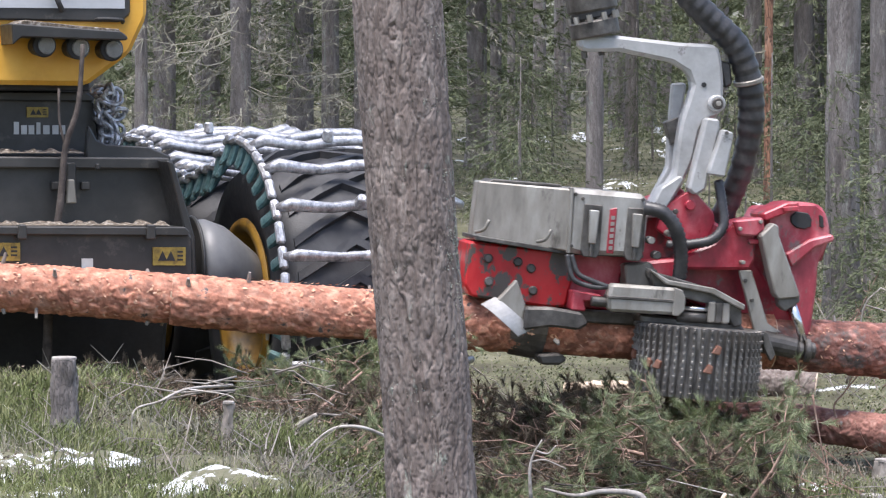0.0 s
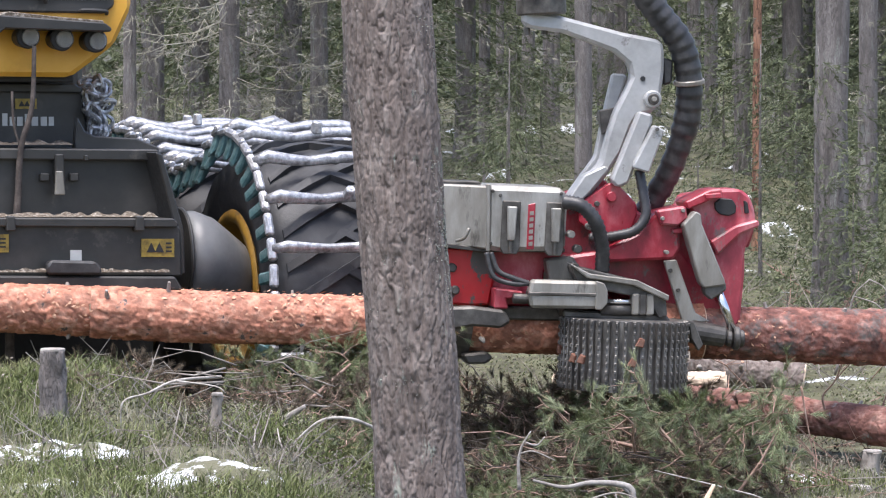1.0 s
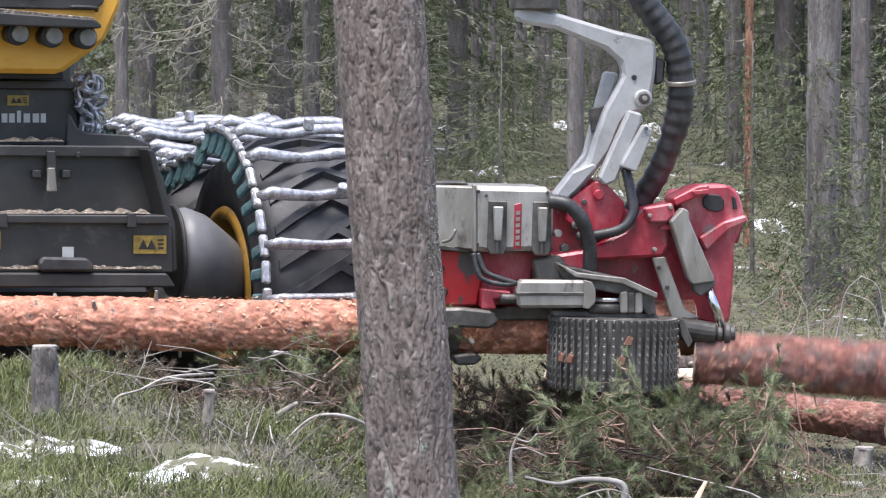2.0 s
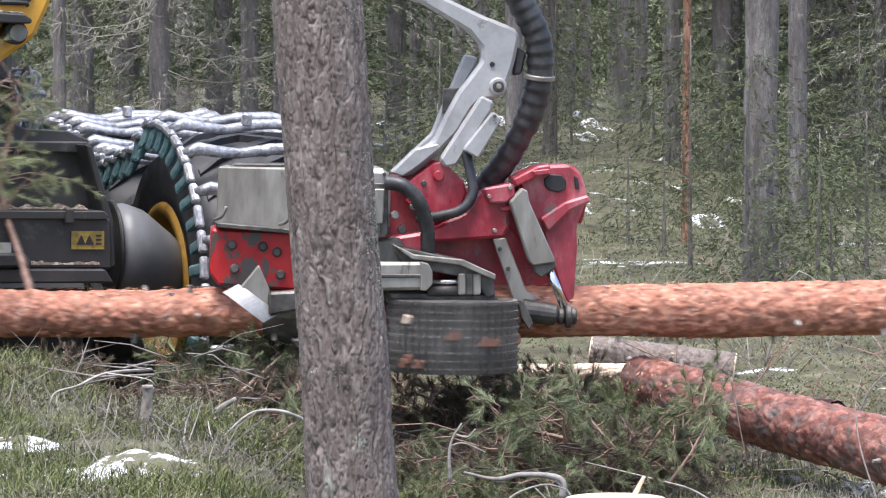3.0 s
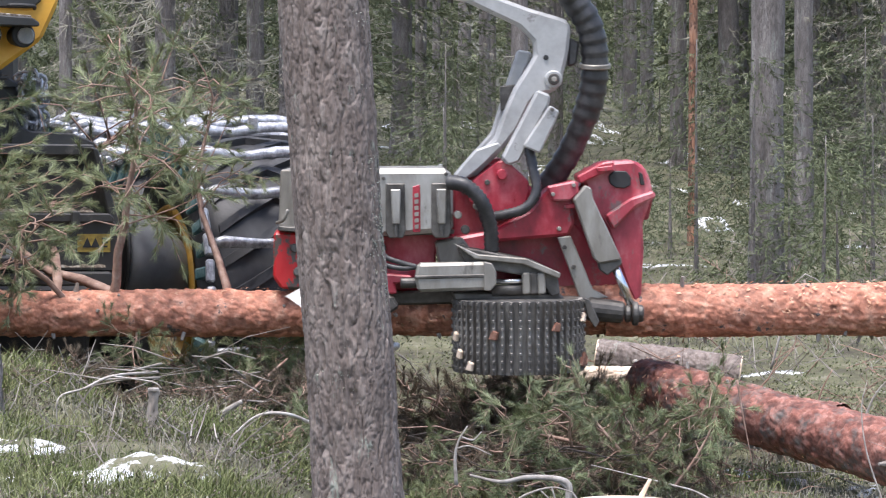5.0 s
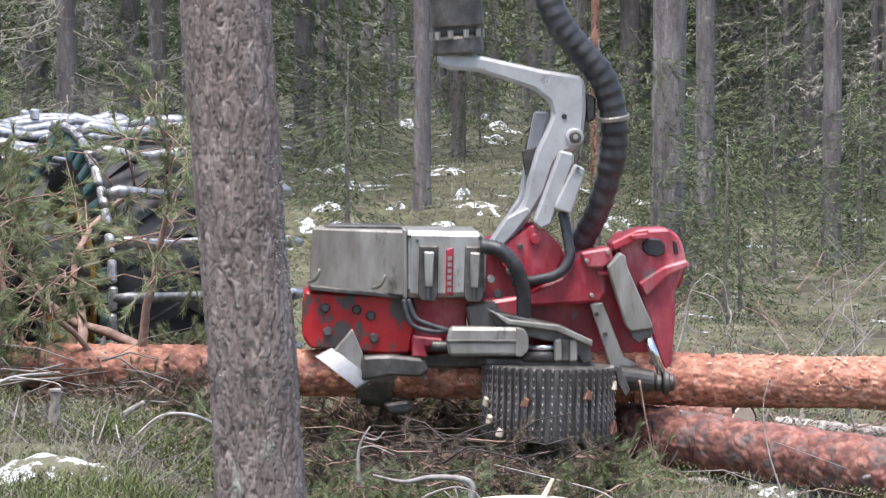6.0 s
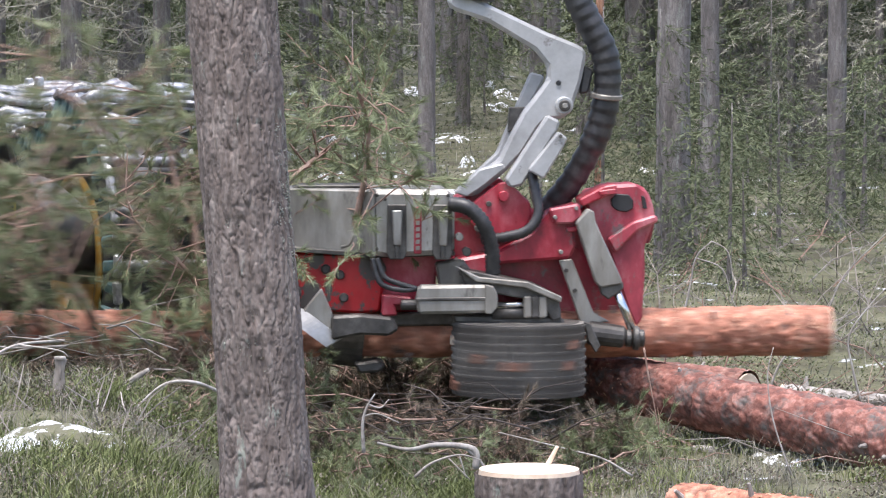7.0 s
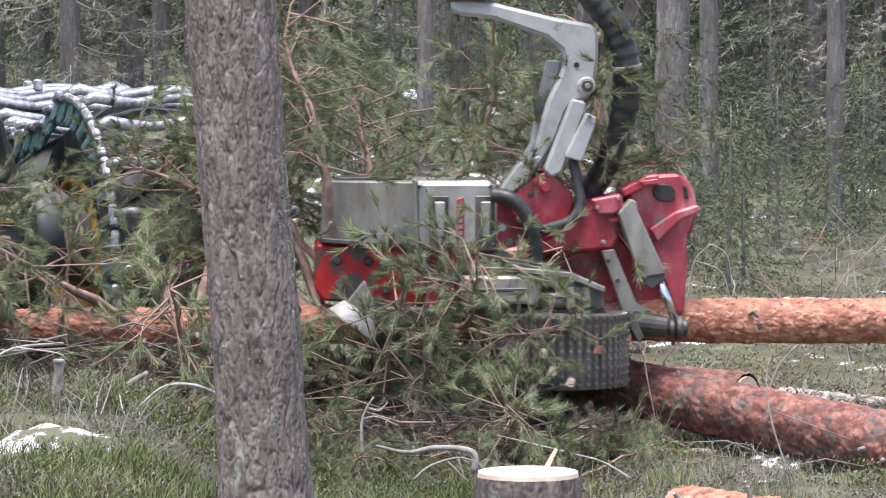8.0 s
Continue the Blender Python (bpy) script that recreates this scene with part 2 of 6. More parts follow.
# ---- building helpers ----
def part(name, bm, mat, parent=None, label="", smooth=False):
    """Links a bmesh as one mesh object under a thing or part."""
    me = bpy.data.meshes.new(name)
    bmesh.ops.recalc_face_normals(bm, faces=bm.faces)
    bm.to_mesh(me)
    bm.free()
    if smooth:
        me.polygons.foreach_set("use_smooth", [True] * len(me.polygons))
    return piece(name, me, mat, parent, label)


def piece(name, me, mat, parent=None, label="", m=None):
    """An object on a mesh, which may be shared."""
    if mat and not me.materials:
        me.materials.append(mat)
    ob = new(name, me)
    ob.parent = parent
    if m is not None:
        ob.matrix_basis = m
    return tagged(ob, label)


def mesh_of(name, verts, faces, mat, smooth=False):
    me = bpy.data.meshes.new(name)
    me.from_pydata(verts, [], faces)
    me.materials.append(mat)
    if smooth:
        me.polygons.foreach_set("use_smooth", [True] * len(me.polygons))
    me.update()
    return me


def soften(bm, w, seg=1):
    if w:
        bmesh.ops.bevel(bm, geom=list(bm.edges), offset=w, segments=seg, affect="EDGES", clamp_overlap=True)
    return bm


def slab(pts, y0, y1, bevel=0.004):
    """A plate: an outline in x, z drawn from y0 to y1."""
    bm = bmesh.new()
    a = [bm.verts.new((x, y0, z)) for x, z in pts]
    b = [bm.verts.new((x, y1, z)) for x, z in pts]
    bm.faces.new(a)
    bm.faces.new(b[::-1])
    n = len(pts)
    for i in range(n):
        bm.faces.new((a[i], b[i], b[(i + 1) % n], a[(i + 1) % n]))
    bmesh.ops.recalc_face_normals(bm, faces=bm.faces)
    return soften(bm, bevel)


def block(x0, x1, y0, y1, z0, z1, bevel=0.006):
    return slab([(x0, z0), (x1, z0), (x1, z1), (x0, z1)], y0, y1, bevel)


def sweep(path, radii, seg=10, caps=True, into=None, squash=1.0):
    """A round bar along a path."""
    bm = into or bmesh.new()
    path = [Vector(p) for p in path]
    rings, up = [], None
    for i, p in enumerate(path):
        d = (path[min(i + 1, len(path) - 1)] - path[max(i - 1, 0)]).normalized()
        if up is None:
            up = d.orthogonal().normalized()
        up = (up - d * up.dot(d)).normalized()
        side = d.cross(up)
        r = radii[i] if isinstance(radii, (list, tuple)) else radii
        rings.append([bm.verts.new(p + (up * math.cos(a) + side * math.sin(a) * squash) * r) for a in (math.tau * k / seg for k in range(seg))])
    for a, b in zip(rings, rings[1:]):
        for k in range(seg):
            bm.faces.new((a[k], a[(k + 1) % seg], b[(k + 1) % seg], b[k]))
    if caps:
        bm.faces.new(rings[0][::-1])
        bm.faces.new(rings[-1])
    return bm


def rod(p0, p1, r, seg=16, bevel=0.0, r1=None):
    bm = sweep([p0, p1], [r, r if r1 is None else r1], seg)
    return soften(bm, bevel)


def smooth_path(pts, n=8):
    """Points of a smooth curve through pts."""
    pts = [Vector(p) for p in pts]
    ext = [pts[0] * 2 - pts[1]] + pts + [pts[-1] * 2 - pts[-2]]
    out = []
    for i in range(1, len(ext) - 2):
        a, b, c, d = ext[i - 1:i + 3]
        for k in range(n):
            t = k / n
            out.append(0.5 * ((2 * b) + (c - a) * t + (2 * a - 5 * b + 4 * c - d) * t * t + (3 * b - a - 3 * c + d) * t ** 3))
    return out + [pts[-1]]


def holder(name, at, label, category, group="", kind=""):
    ob = new(name)
    ob.empty_display_size = 0.1
    ob.matrix_basis = at if isinstance(at, Matrix) else Matrix.Translation(at)
    return tagged(ob, label, category, group, kind)
# ---- ground ----
def mixed(a, b, t):
    t = max(0.0, min(1.0, t))
    t = t * t * (3 - 2 * t)
    return a + (b - a) * t


def lift(x, y):
    """Height of the forest floor."""
    right = mixed(0, 1, (x + 0.75) / 1.1)
    near = mixed(0.25 + 0.078 * (y - 10.5), -0.02 + 0.02 * (y - 10.5), right) if y < 13.4 else mixed(0.475, 0.04, right)
    near = max(near, -0.03) if y > 8 else -0.03
    behind = mixed(0.475, 0.02, (y - 13.4) / 1.0) if y < 17 else mixed(0.02, 0.25, (y - 17) / 3)
    behind = mixed(behind, mixed(0.04, 0.25, (y - 14.2) / 5.8), right)
    z = near if y < 13.4 else behind
    z -= 0.16 * mixed(0, 1, (x + 1.25) / 0.35) * mixed(0, 1, (y - 12.4) / 0.8) * mixed(1, 0, (y - 13.4) / 0.6) * mixed(1, 0, (x + 0.2) / 0.6)
    z += mixed(0, 0.85, (y - 17) / 26) + mixed(0, 0.4, (y - 45) / 60)
    far = mixed(1, 0, (abs(x) - 40) / 60)
    z = z * far
    z += 0.05 * noise.noise((x * 1.1, y * 1.1, 3)) + 0.025 * noise.noise((x * 4, y * 4, 1))
    if y > 18:
        z += 0.22 * noise.noise((x * 0.35, y * 0.3, 7)) * min(1, (y - 18) / 8)
    return z


def build_ground():
    xs = sorted({round(v, 3) for v in ([-400, -250, -150, -100, -70, -50, -35] + list(np.arange(-25, -3, 0.7)) + list(np.arange(-3, 3.2, 0.07))
                                       + list(np.arange(3.2, 25, 0.7)) + [27, 35, 50, 70, 100, 150, 250, 400])})
    ys = [-400, -200, -100, -50, -25, -12, -5, 0, 4, 7, 8.5] + list(np.arange(9.3, 16, 0.07)) + list(np.arange(16, 50, 0.5)) + list(np.arange(50, 130, 4)) + [160, 220, 400]
    verts = [(float(x), float(y), lift(float(x), float(y))) for y in ys for x in xs]
    w = len(xs)
    faces = [(j * w + i, j * w + i + 1, (j + 1) * w + i + 1, (j + 1) * w + i) for j in range(len(ys) - 1) for i in range(w - 1)]
    piece("ground", mesh_of("ground", verts, faces, M_GROUND, True), None)
    tagged(bpy.data.objects["ground"], "mossy forest floor with litter and snow patches", "ground", kind="structure")


build_ground()
# ---- trees ----
def grain(x, y, z, seed=0):
    """Smooth value noise of many points, from -1 to 1."""
    table = np.random.RandomState(seed + 11).uniform(-1, 1, (32, 32, 32))
    ix, iy, iz = (np.floor(c).astype(int) for c in (x, y, z))
    fx, fy, fz = x - ix, y - iy, z - iz
    fx, fy, fz = (f * f * (3 - 2 * f) for f in (fx, fy, fz))
    out = 0
    for a in (0, 1):
        for b in (0, 1):
            for c in (0, 1):
                w = (fx if a else 1 - fx) * (fy if b else 1 - fy) * (fz if c else 1 - fz)
                out = out + w * table[(ix + a) % 32, (iy + b) % 32, (iz + c) % 32]
    return out


def plates(s, z, around, wide, high, seed):
    """Cells over an unrolled trunk: distance to the joint, each cell's chance number, and the place in the cell."""
    nx = max(3, round(around / wide))
    wide = around / nx
    nz = int(z.max() / high) + 4
    dice = np.random.RandomState(seed).uniform(0, 1, (nx, nz, 3))
    gx, gz = np.floor(s / wide).astype(int), np.floor(z / high).astype(int) + 1
    best = np.full(s.shape, 9.0)
    second = np.full(s.shape, 9.0)
    tone, rise = np.zeros(s.shape), np.zeros(s.shape)
    for i in (-1, 0, 1):
        for j in (-1, 0, 1):
            cell = dice[(gx + i) % nx, np.clip(gz + j, 0, nz - 1)]
            dx = gx + i + 0.5 + 0.85 * (cell[..., 0] - 0.5) - s / wide
            dz = gz + j - 1 + 0.5 + 0.85 * (cell[..., 1] - 0.5) - z / high
            d = (np.abs(dx) ** 3 + np.abs(dz) ** 3) ** (1 / 3)
            near = d < best
            second = np.where(near, best, np.minimum(second, d))
            tone, rise = np.where(near, cell[..., 2], tone), np.where(near, dz, rise)
            best = np.where(near, d, best)
    return second - best, tone, rise


def flaked(name, verts, faces, mat, tone):
    me = mesh_of(name, verts, faces, mat, True)
    me.attributes.new("flake", "FLOAT", "POINT").data.foreach_set("value", np.clip(tone, 0, 1).ravel().astype(np.float32))
    return me


def plated_trunk(name, heights, seg, mat, radius, centre, seed, wide=0.021, high=0.085, deep=0.011):
    """A trunk in thick scaly plates, with cracks between them and thin flakes on them."""
    z = np.array(heights)[:, None] + np.zeros((1, seg))
    a = np.arange(seg)[None, :] * math.tau / seg + 0 * z
    r = radius(z)
    mean = float(r.mean())
    x, y = np.cos(a) * mean, np.sin(a) * mean
    s = (a * mean + 0.012 * grain(x * 30, y * 30, z * 16, seed) + 0.007 * grain(x * 80, y * 80, z * 50, seed + 1)) % (math.tau * mean)
    h = z + 0.03 * grain(x * 30, y * 30, z * 14, seed + 2) + 0.014 * grain(x * 80, y * 80, z * 50, seed + 5) + 0.1
    e1, t1, rise1 = plates(s, h, math.tau * mean, wide, high, seed + 3)
    e2, t2, rise2 = plates(s, h, math.tau * mean, wide * 0.5, high * 0.42, seed + 4)
    # long wavering cracks between the plates
    bent = 0.5 * grain(x * 40, y * 40, z * 18, seed + 10)
    wave = grain(x * 48 + bent, y * 48 + bent, z * 3.6, seed + 8)
    crack = np.clip(np.abs(wave) / 0.16, 0, 1) ** 0.7
    fine = grain(x * 190, y * 190, z * 110, seed + 6)
    out = deep * (np.minimum(crack, 0.6 + 0.4 * np.clip(e1 / 0.14, 0, 1)) - 1) + 0.003 * t1 + 0.0012 * np.clip(e2 / 0.12, 0, 1) * (0.2 + t2) + 0.0018 * fine
    out = out + 0.006 * grain(x * 7, y * 7, z * 3, seed + 7)
    cx, cy = centre(z)
    verts = np.stack([cx + np.cos(a) * (r + out), cy + np.sin(a) * (r + out), z], -1).reshape(-1, 3).tolist()
    faces = [(j * seg + k, j * seg + (k + 1) % seg, (j + 1) * seg + (k + 1) % seg, (j + 1) * seg + k) for j in range(len(heights) - 1) for k in range(seg)]
    return flaked(name, verts, faces, mat, 0.45 * t1 + 0.25 * t2 + 0.3 * (0.5 + 0.5 * fine))


def bark_trunk(name, h, r0, r1, seg, rows, mat, rough=0.012, wave=(9, 3), lean=0.02, seed=0, flare=0.25, curve=None, sharp=2.6):
    """A tapered trunk with ridged bark."""
    verts, faces = [], []
    for j in range(rows + 1):
        z = h * j / rows
        r = r0 + (r1 - r0) * j / rows + r0 * flare * math.exp(-z / 0.18)
        cx, cy = (curve(z) if curve else (lean * z + 0.03 * noise.noise((z * 0.5, seed, 0)), 0.03 * noise.noise((seed, z * 0.5, 4))))
        for k in range(seg):
            a = math.tau * k / seg
            x, y = math.cos(a), math.sin(a)
            q = (x * wave[0] * r + seed, y * wave[0] * r, z * wave[1])
            n = 1 - abs(noise.noise(Vector(q) * 2.1)) * sharp
            n = max(0, n) + 0.35 * noise.noise(Vector(q) * 6) + 0.3 * (noise.noise(Vector(q) * 3.3 + Vector((9, 4, 2))) > 0.1)
            rr = r - rough * max(0, n) + rough * 0.6 * noise.noise((x * 3 + seed, y * 3, z * 2))
            verts.append((cx + x * rr, cy + y * rr, z))
    for j in range(rows):
        for k in range(seg):
            a, b = j * seg + k, j * seg + (k + 1) % seg
            faces.append((a, b, b + seg, a + seg))
    faces.append(tuple(range(rows * seg, (rows + 1) * seg)))
    return mesh_of(name, verts, faces, mat, True)


def needles_at(verts, faces, p, d, n, length, width, spread, rnd):
    """A tuft of needles round the way d."""
    side = d.orthogonal().normalized()
    up = d.cross(side)
    for _ in range(n):
        a, s = rnd.uniform(0, math.tau), rnd.uniform(0.25, 1) * spread
        w = (d + (side * math.cos(a) + up * math.sin(a)) * s).normalized()
        o = p - d * rnd.uniform(0, length * 0.9)
        cross = w.cross(Vector((rnd.uniform(-1, 1), rnd.uniform(-1, 1), rnd.uniform(-1, 1)))).normalized() * width
        i = len(verts)
        verts += [o - cross, o + cross, o + w * length * rnd.uniform(0.7, 1.15)]
        faces.append((i, i + 1, i + 2))


def bars(segs, sides=4, grown=False):
    """Tapered sticks as verts and faces; segs: list of (path, radii). grown: each stick grows out of the ones before it."""
    bm = bmesh.new()
    collars, made = [], []
    for path, radii in segs:
        first = len(made)
        sweep(path, radii, sides, False, bm)
        bm.verts.ensure_lookup_table()
        fresh = [v.co.copy() for v in bm.verts[first:]]
        if grown and first:
            near = min(range(first), key=lambda k: (made[k] - fresh[0]).length_squared)
            collars.append((first, first + 1, near))
        made += fresh
    bm.verts.index_update()
    fs = [tuple(v.index for v in f.verts) for f in bm.faces] + collars
    bm.free()
    return made, fs


def spruce_crown(name, seed, low, top, reach, step, mat, dense=9, droop=0.35, nlen=0.07, nwid=0.007, fine_to=6.0):
    """Drooping boughs with hanging side twigs."""
    rnd = random.Random(seed)
    verts, faces = [], []
    z = low
    while z < top:
        r = reach * (1 - (z / (top * 1.04)) ** 1.4) + 0.15
        fine = z < fine_to
        for b in range(rnd.randint(4, 6) if fine else 2):
            a, L = rnd.uniform(0, math.tau), r * rnd.uniform(0.55, 1.1)
            out = Vector((math.cos(a), math.sin(a), 0))
            n = max(3, int(dense * L / 1.2)) if fine else 4
            for i in range(n):
                t = (i + rnd.random()) / n
                p = out * L * t + Vector((0, 0, z - droop * L * t + 0.25 * L * t * t))
                hang = Vector((rnd.uniform(-1, 1), rnd.uniform(-1, 1), -rnd.uniform(0.1, 0.9)))
                d = (hang + out * 0.9).normalized()
                ln = rnd.uniform(0.12, 0.34) * (1 if fine else 3.2)
                if fine:
                    for q in range(3):
                        needles_at(verts, faces, p + d * ln * (q + 1) / 3, d, 6, nlen * 1.05, nwid * 0.8, 0.9, rnd)
                else:
                    needles_at(verts, faces, p + d * ln, d, 5, 0.5, 0.09, 0.8, rnd)
        z += step if fine else step * 4
    return mesh_of(name, [tuple(v) for v in verts], faces, mat)


def dead_limbs(name, seed, low, top, length, count, mat, curl=0.3):
    """Bare grey limbs and twigs on a trunk."""
    rnd = random.Random(seed)
    segs = []
    for _ in range(count):
        z, a, L = rnd.uniform(low, top), rnd.uniform(0, math.tau), length * rnd.uniform(0.3, 1.1)
        out = Vector((math.cos(a), math.sin(a), 0))
        pts = [Vector((0, 0, z)) + out * L * t + Vector((rnd.uniform(-1, 1), rnd.uniform(-1, 1), 0)) * 0.05 * t + Vector((0, 0, -curl * L * t + curl * 0.9 * L * t * t)) for t in (0, 0.3, 0.6, 0.85, 1)]
        segs.append((pts, [0.007, 0.005, 0.004, 0.003, 0.0015]))
        for _ in range(rnd.randint(4, 9)):
            i = rnd.randint(1, 3)
            d = (out + Vector((rnd.uniform(-1, 1), rnd.uniform(-1, 1), rnd.uniform(-1.4, 0.3)))).normalized() * L * rnd.uniform(0.15, 0.45)
            segs.append(([pts[i], pts[i] + d * 0.5 + Vector((0, 0, -0.02)), pts[i] + d], [0.003, 0.0025, 0.001]))
    vs, fs = bars(segs, 3)
    return mesh_of(name, [tuple(v) for v in vs], fs, mat)


def tree(name, label, trunk, crown, limbs, at):
    ob = holder(name, at, label, "tree", "forest trees")
    piece("trunk", trunk, None, ob)
    if limbs:
        tagged(piece("deadwood", limbs, None, ob), kind="stuff")
    if crown:
        piece("crown", crown, None, ob)
    return ob


def build_forest():
    rnd = random.Random(4)
    protos = []
    for i, (r, mat) in enumerate(((0.15, M_TRUNK), (0.11, M_TRUNK), (0.17, M_TRUNK), (0.085, M_REDTRUNK))):
        t = bark_trunk("trunk", 15, r, r * 0.55, 12, 60, mat, 0.012, (7, 2), 0.004 * (i - 1), i * 7.3)
        c = spruce_crown("crown", 30 + i, 8, 16, 1.3, 0.7, M_SPRUCE, fine_to=0)
        d = dead_limbs("dead_limb", 60 + i, 0.6, 7, 0.5, 24, M_LICHEN)
        protos.append((("pine_tree", "tall pine with a bare grey-brown trunk and dead twigs") if mat is M_TRUNK else ("pine_tree", "slender pine with a bare orange-red trunk"), t, c, d))
    sprs = []
    for i in range(3):
        t = bark_trunk("trunk", 13, 0.12, 0.03, 10, 40, M_TRUNK, 0.01, (7, 2), 0.0, 20 + i)
        c = spruce_crown("crown", 80 + i, (0.5, 1.2, 2.0)[i], 13.5, (1.9, 1.6, 2.2)[i], 0.22, M_SPRUCE)
        d = dead_limbs("dead_limb", 90 + i, 0.3, 6, 0.9, 34, M_LICHEN)
        sprs.append((("spruce_tree", "dark spruce with drooping lichen-hung boughs"), t, c, d))
    for i in range(2):
        t = bark_trunk("trunk", 12, 0.1, 0.03, 10, 40, M_TRUNK, 0.01, (7, 2), 0.0, 30 + i)
        c = spruce_crown("crown", 180 + i, 0.3, 8, 1.5, 0.22, M_LICHEN, 9, 0.6, 0.06, 0.004)
        d = dead_limbs("dead_limb", 190 + i, 0.2, 6, 1.0, 60, M_LICHEN, 0.5)
        sprs.append((("spruce_tree", "dying spruce hung with pale grey lichen"), t, c, d))
    made = {}

    def put(kind, key, x, y, s, turn):
        at = Matrix.Translation((x, y, lift(x, y) - 0.05)) @ Matrix.Rotation(turn, 4, "Z")
        if key in made:
            ob = copy_thing(made[key], at)
        else:
            (nm, lab), t, c, d = kind
            ob = tree(nm, lab, t, c, d, at)
            made[key] = ob
        ob.scale = (s, s, 1)
    # the trunks that stand out, by bearing, distance and girth
    for u, d, wide, key in ((1492, 21, 66, 0), (1050, 27, 34, 1), (1360, 25, 18, 3), (1554, 23.5, 37, 1), (585, 30, 34, 2), (376, 31, 36, 0), (250, 27, 26, 1), (1118, 36, 26, 1),
                            (878, 38, 22, 1), (905, 46, 16, 0), (955, 50, 26, 2), (990, 43, 22, 1), (1003, 52, 16, 0), (1334, 33, 30, 2), (1442, 35, 36, 0), (1782, 23, 36, 1), (1390, 52, 13, 1),
                            (1247, 46, 27, 0), (1277, 49, 26, 2), (1700, 45, 26, 0), (470, 50, 26, 2), (300, 55, 22, 1), (160, 40, 20, 2), (690, 45, 24, 1), (1620, 60, 26, 2), (840, 62, 18, 0),
                            (1180, 64, 22, 1), (1900, 40, 30, 2), (60, 50, 30, 0), (-80, 34, 30, 1), (1652, 33, 24, 1), (1560, 48, 22, 0), (1228, 74, 22, 2), (1070, 70, 22, 0)):
        r = (0.15, 0.11, 0.17, 0.085)[key]
        put(protos[key], key, (u - 784) / F * d, d, wide / F * d / 2 / r, rnd.uniform(0, 6))
    for u, d, key in ((420, 27.5, 3), (640, 29, 4), (520, 35, 3), (180, 34, 0), (330, 38, 1), (-60, 30, 2), (760, 40, 1), (1640, 35, 1), (1730, 30, 4), (1860, 33, 0), (1570, 34, 1), (1720, 38, 0), (1440, 46, 1), (1425, 33, 0), (1600, 36, 1), (1690, 31, 1), (1830, 29, 4), (1840, 30, 0), (1590, 33, 0), (880, 36, 1), (700, 33, 0), (1120, 46, 0), (560, 31, 1), (300, 30, 1),
                      (1180, 52, 0), (860, 58, 2), (1010, 63, 0), (660, 52, 2), (90, 58, 0), (1330, 62, 2), (1600, 55, 2), (1800, 52, 1), (460, 62, 0), (250, 66, 2), (740, 70, 0), (930, 74, 1), (1120, 76, 2), (1250, 70, 0),
                      (1930, 60, 0), (1500, 72, 1), (0, 75, 1), (570, 78, 2), (1700, 74, 2), (350, 82, 0), (820, 84, 2), (1400, 84, 0), (1030, 88, 1), (1600, 88, 0), (650, 90, 1), (150, 90, 2), (1800, 90, 1), (1950, 85, 2), (-100, 85, 0)):
        put(sprs[key], 10 + key, (u - 784) / F * d + rnd.uniform(-0.3, 0.3), d, rnd.uniform(0.9, 1.2), rnd.uniform(0, 6))
    for u, d, key in ((1700, 30, 3), (1860, 29, 4), (1910, 31, 3), (1620, 33, 4)):
        put(sprs[key], 10 + key, (u - 784) / F * d, d, 0.42, rnd.uniform(0, 6))
    # the rest of the stand, beside and behind
    for _ in range(26):
        a, d = rnd.uniform(0.25, math.tau - 0.25), rnd.uniform(13, 34)
        x, y = math.sin(a) * d, math.cos(a) * d
        k = rnd.randint(0, 2)
        if abs(x) > 7 or y < -4:
            put(protos[k], k, x, y, rnd.uniform(0.8, 1.2), rnd.uniform(0, 6))


def young_spruces():
    """Knee-high to man-high spruces between the trunks."""
    rnd = random.Random(14)
    meshes = []
    for i in range(3):
        h = (0.7, 1.1, 1.6)[i]
        meshes.append((bark_trunk("trunk", h, 0.016, 0.004, 6, 8, M_TRUNK, 0.001, (7, 2), 0.0, i), spruce_crown("crown", 300 + i, 0.08, h, 0.34 * h, 0.09, M_SPRUCE, 10, 0.3, 0.045, 0.004)))
    made = {}
    for k in range(62):
        u, d = rnd.choice((rnd.uniform(850, 1480), rnd.uniform(1400, 1900), rnd.uniform(100, 760))), rnd.uniform(19, 42)
        if k > 50:
            u, d = rnd.uniform(1470, 1910), rnd.uniform(17.5, 26)
        i = rnd.randint(0, 2)
        x = (u - 784) / F * d
        m = Matrix.Translation((x, d, lift(x, d) - 0.02)) @ Matrix.Rotation(rnd.uniform(0, 6), 4, "Z")
        if i in made:
            copy_thing(made[i], m)
            continue
        ob = made[i] = holder("young_spruce", m, "small green spruce among the trunks", "tree", "young spruces")
        piece("trunk", meshes[i][0], None, ob)
        piece("crown", meshes[i][1], None, ob)


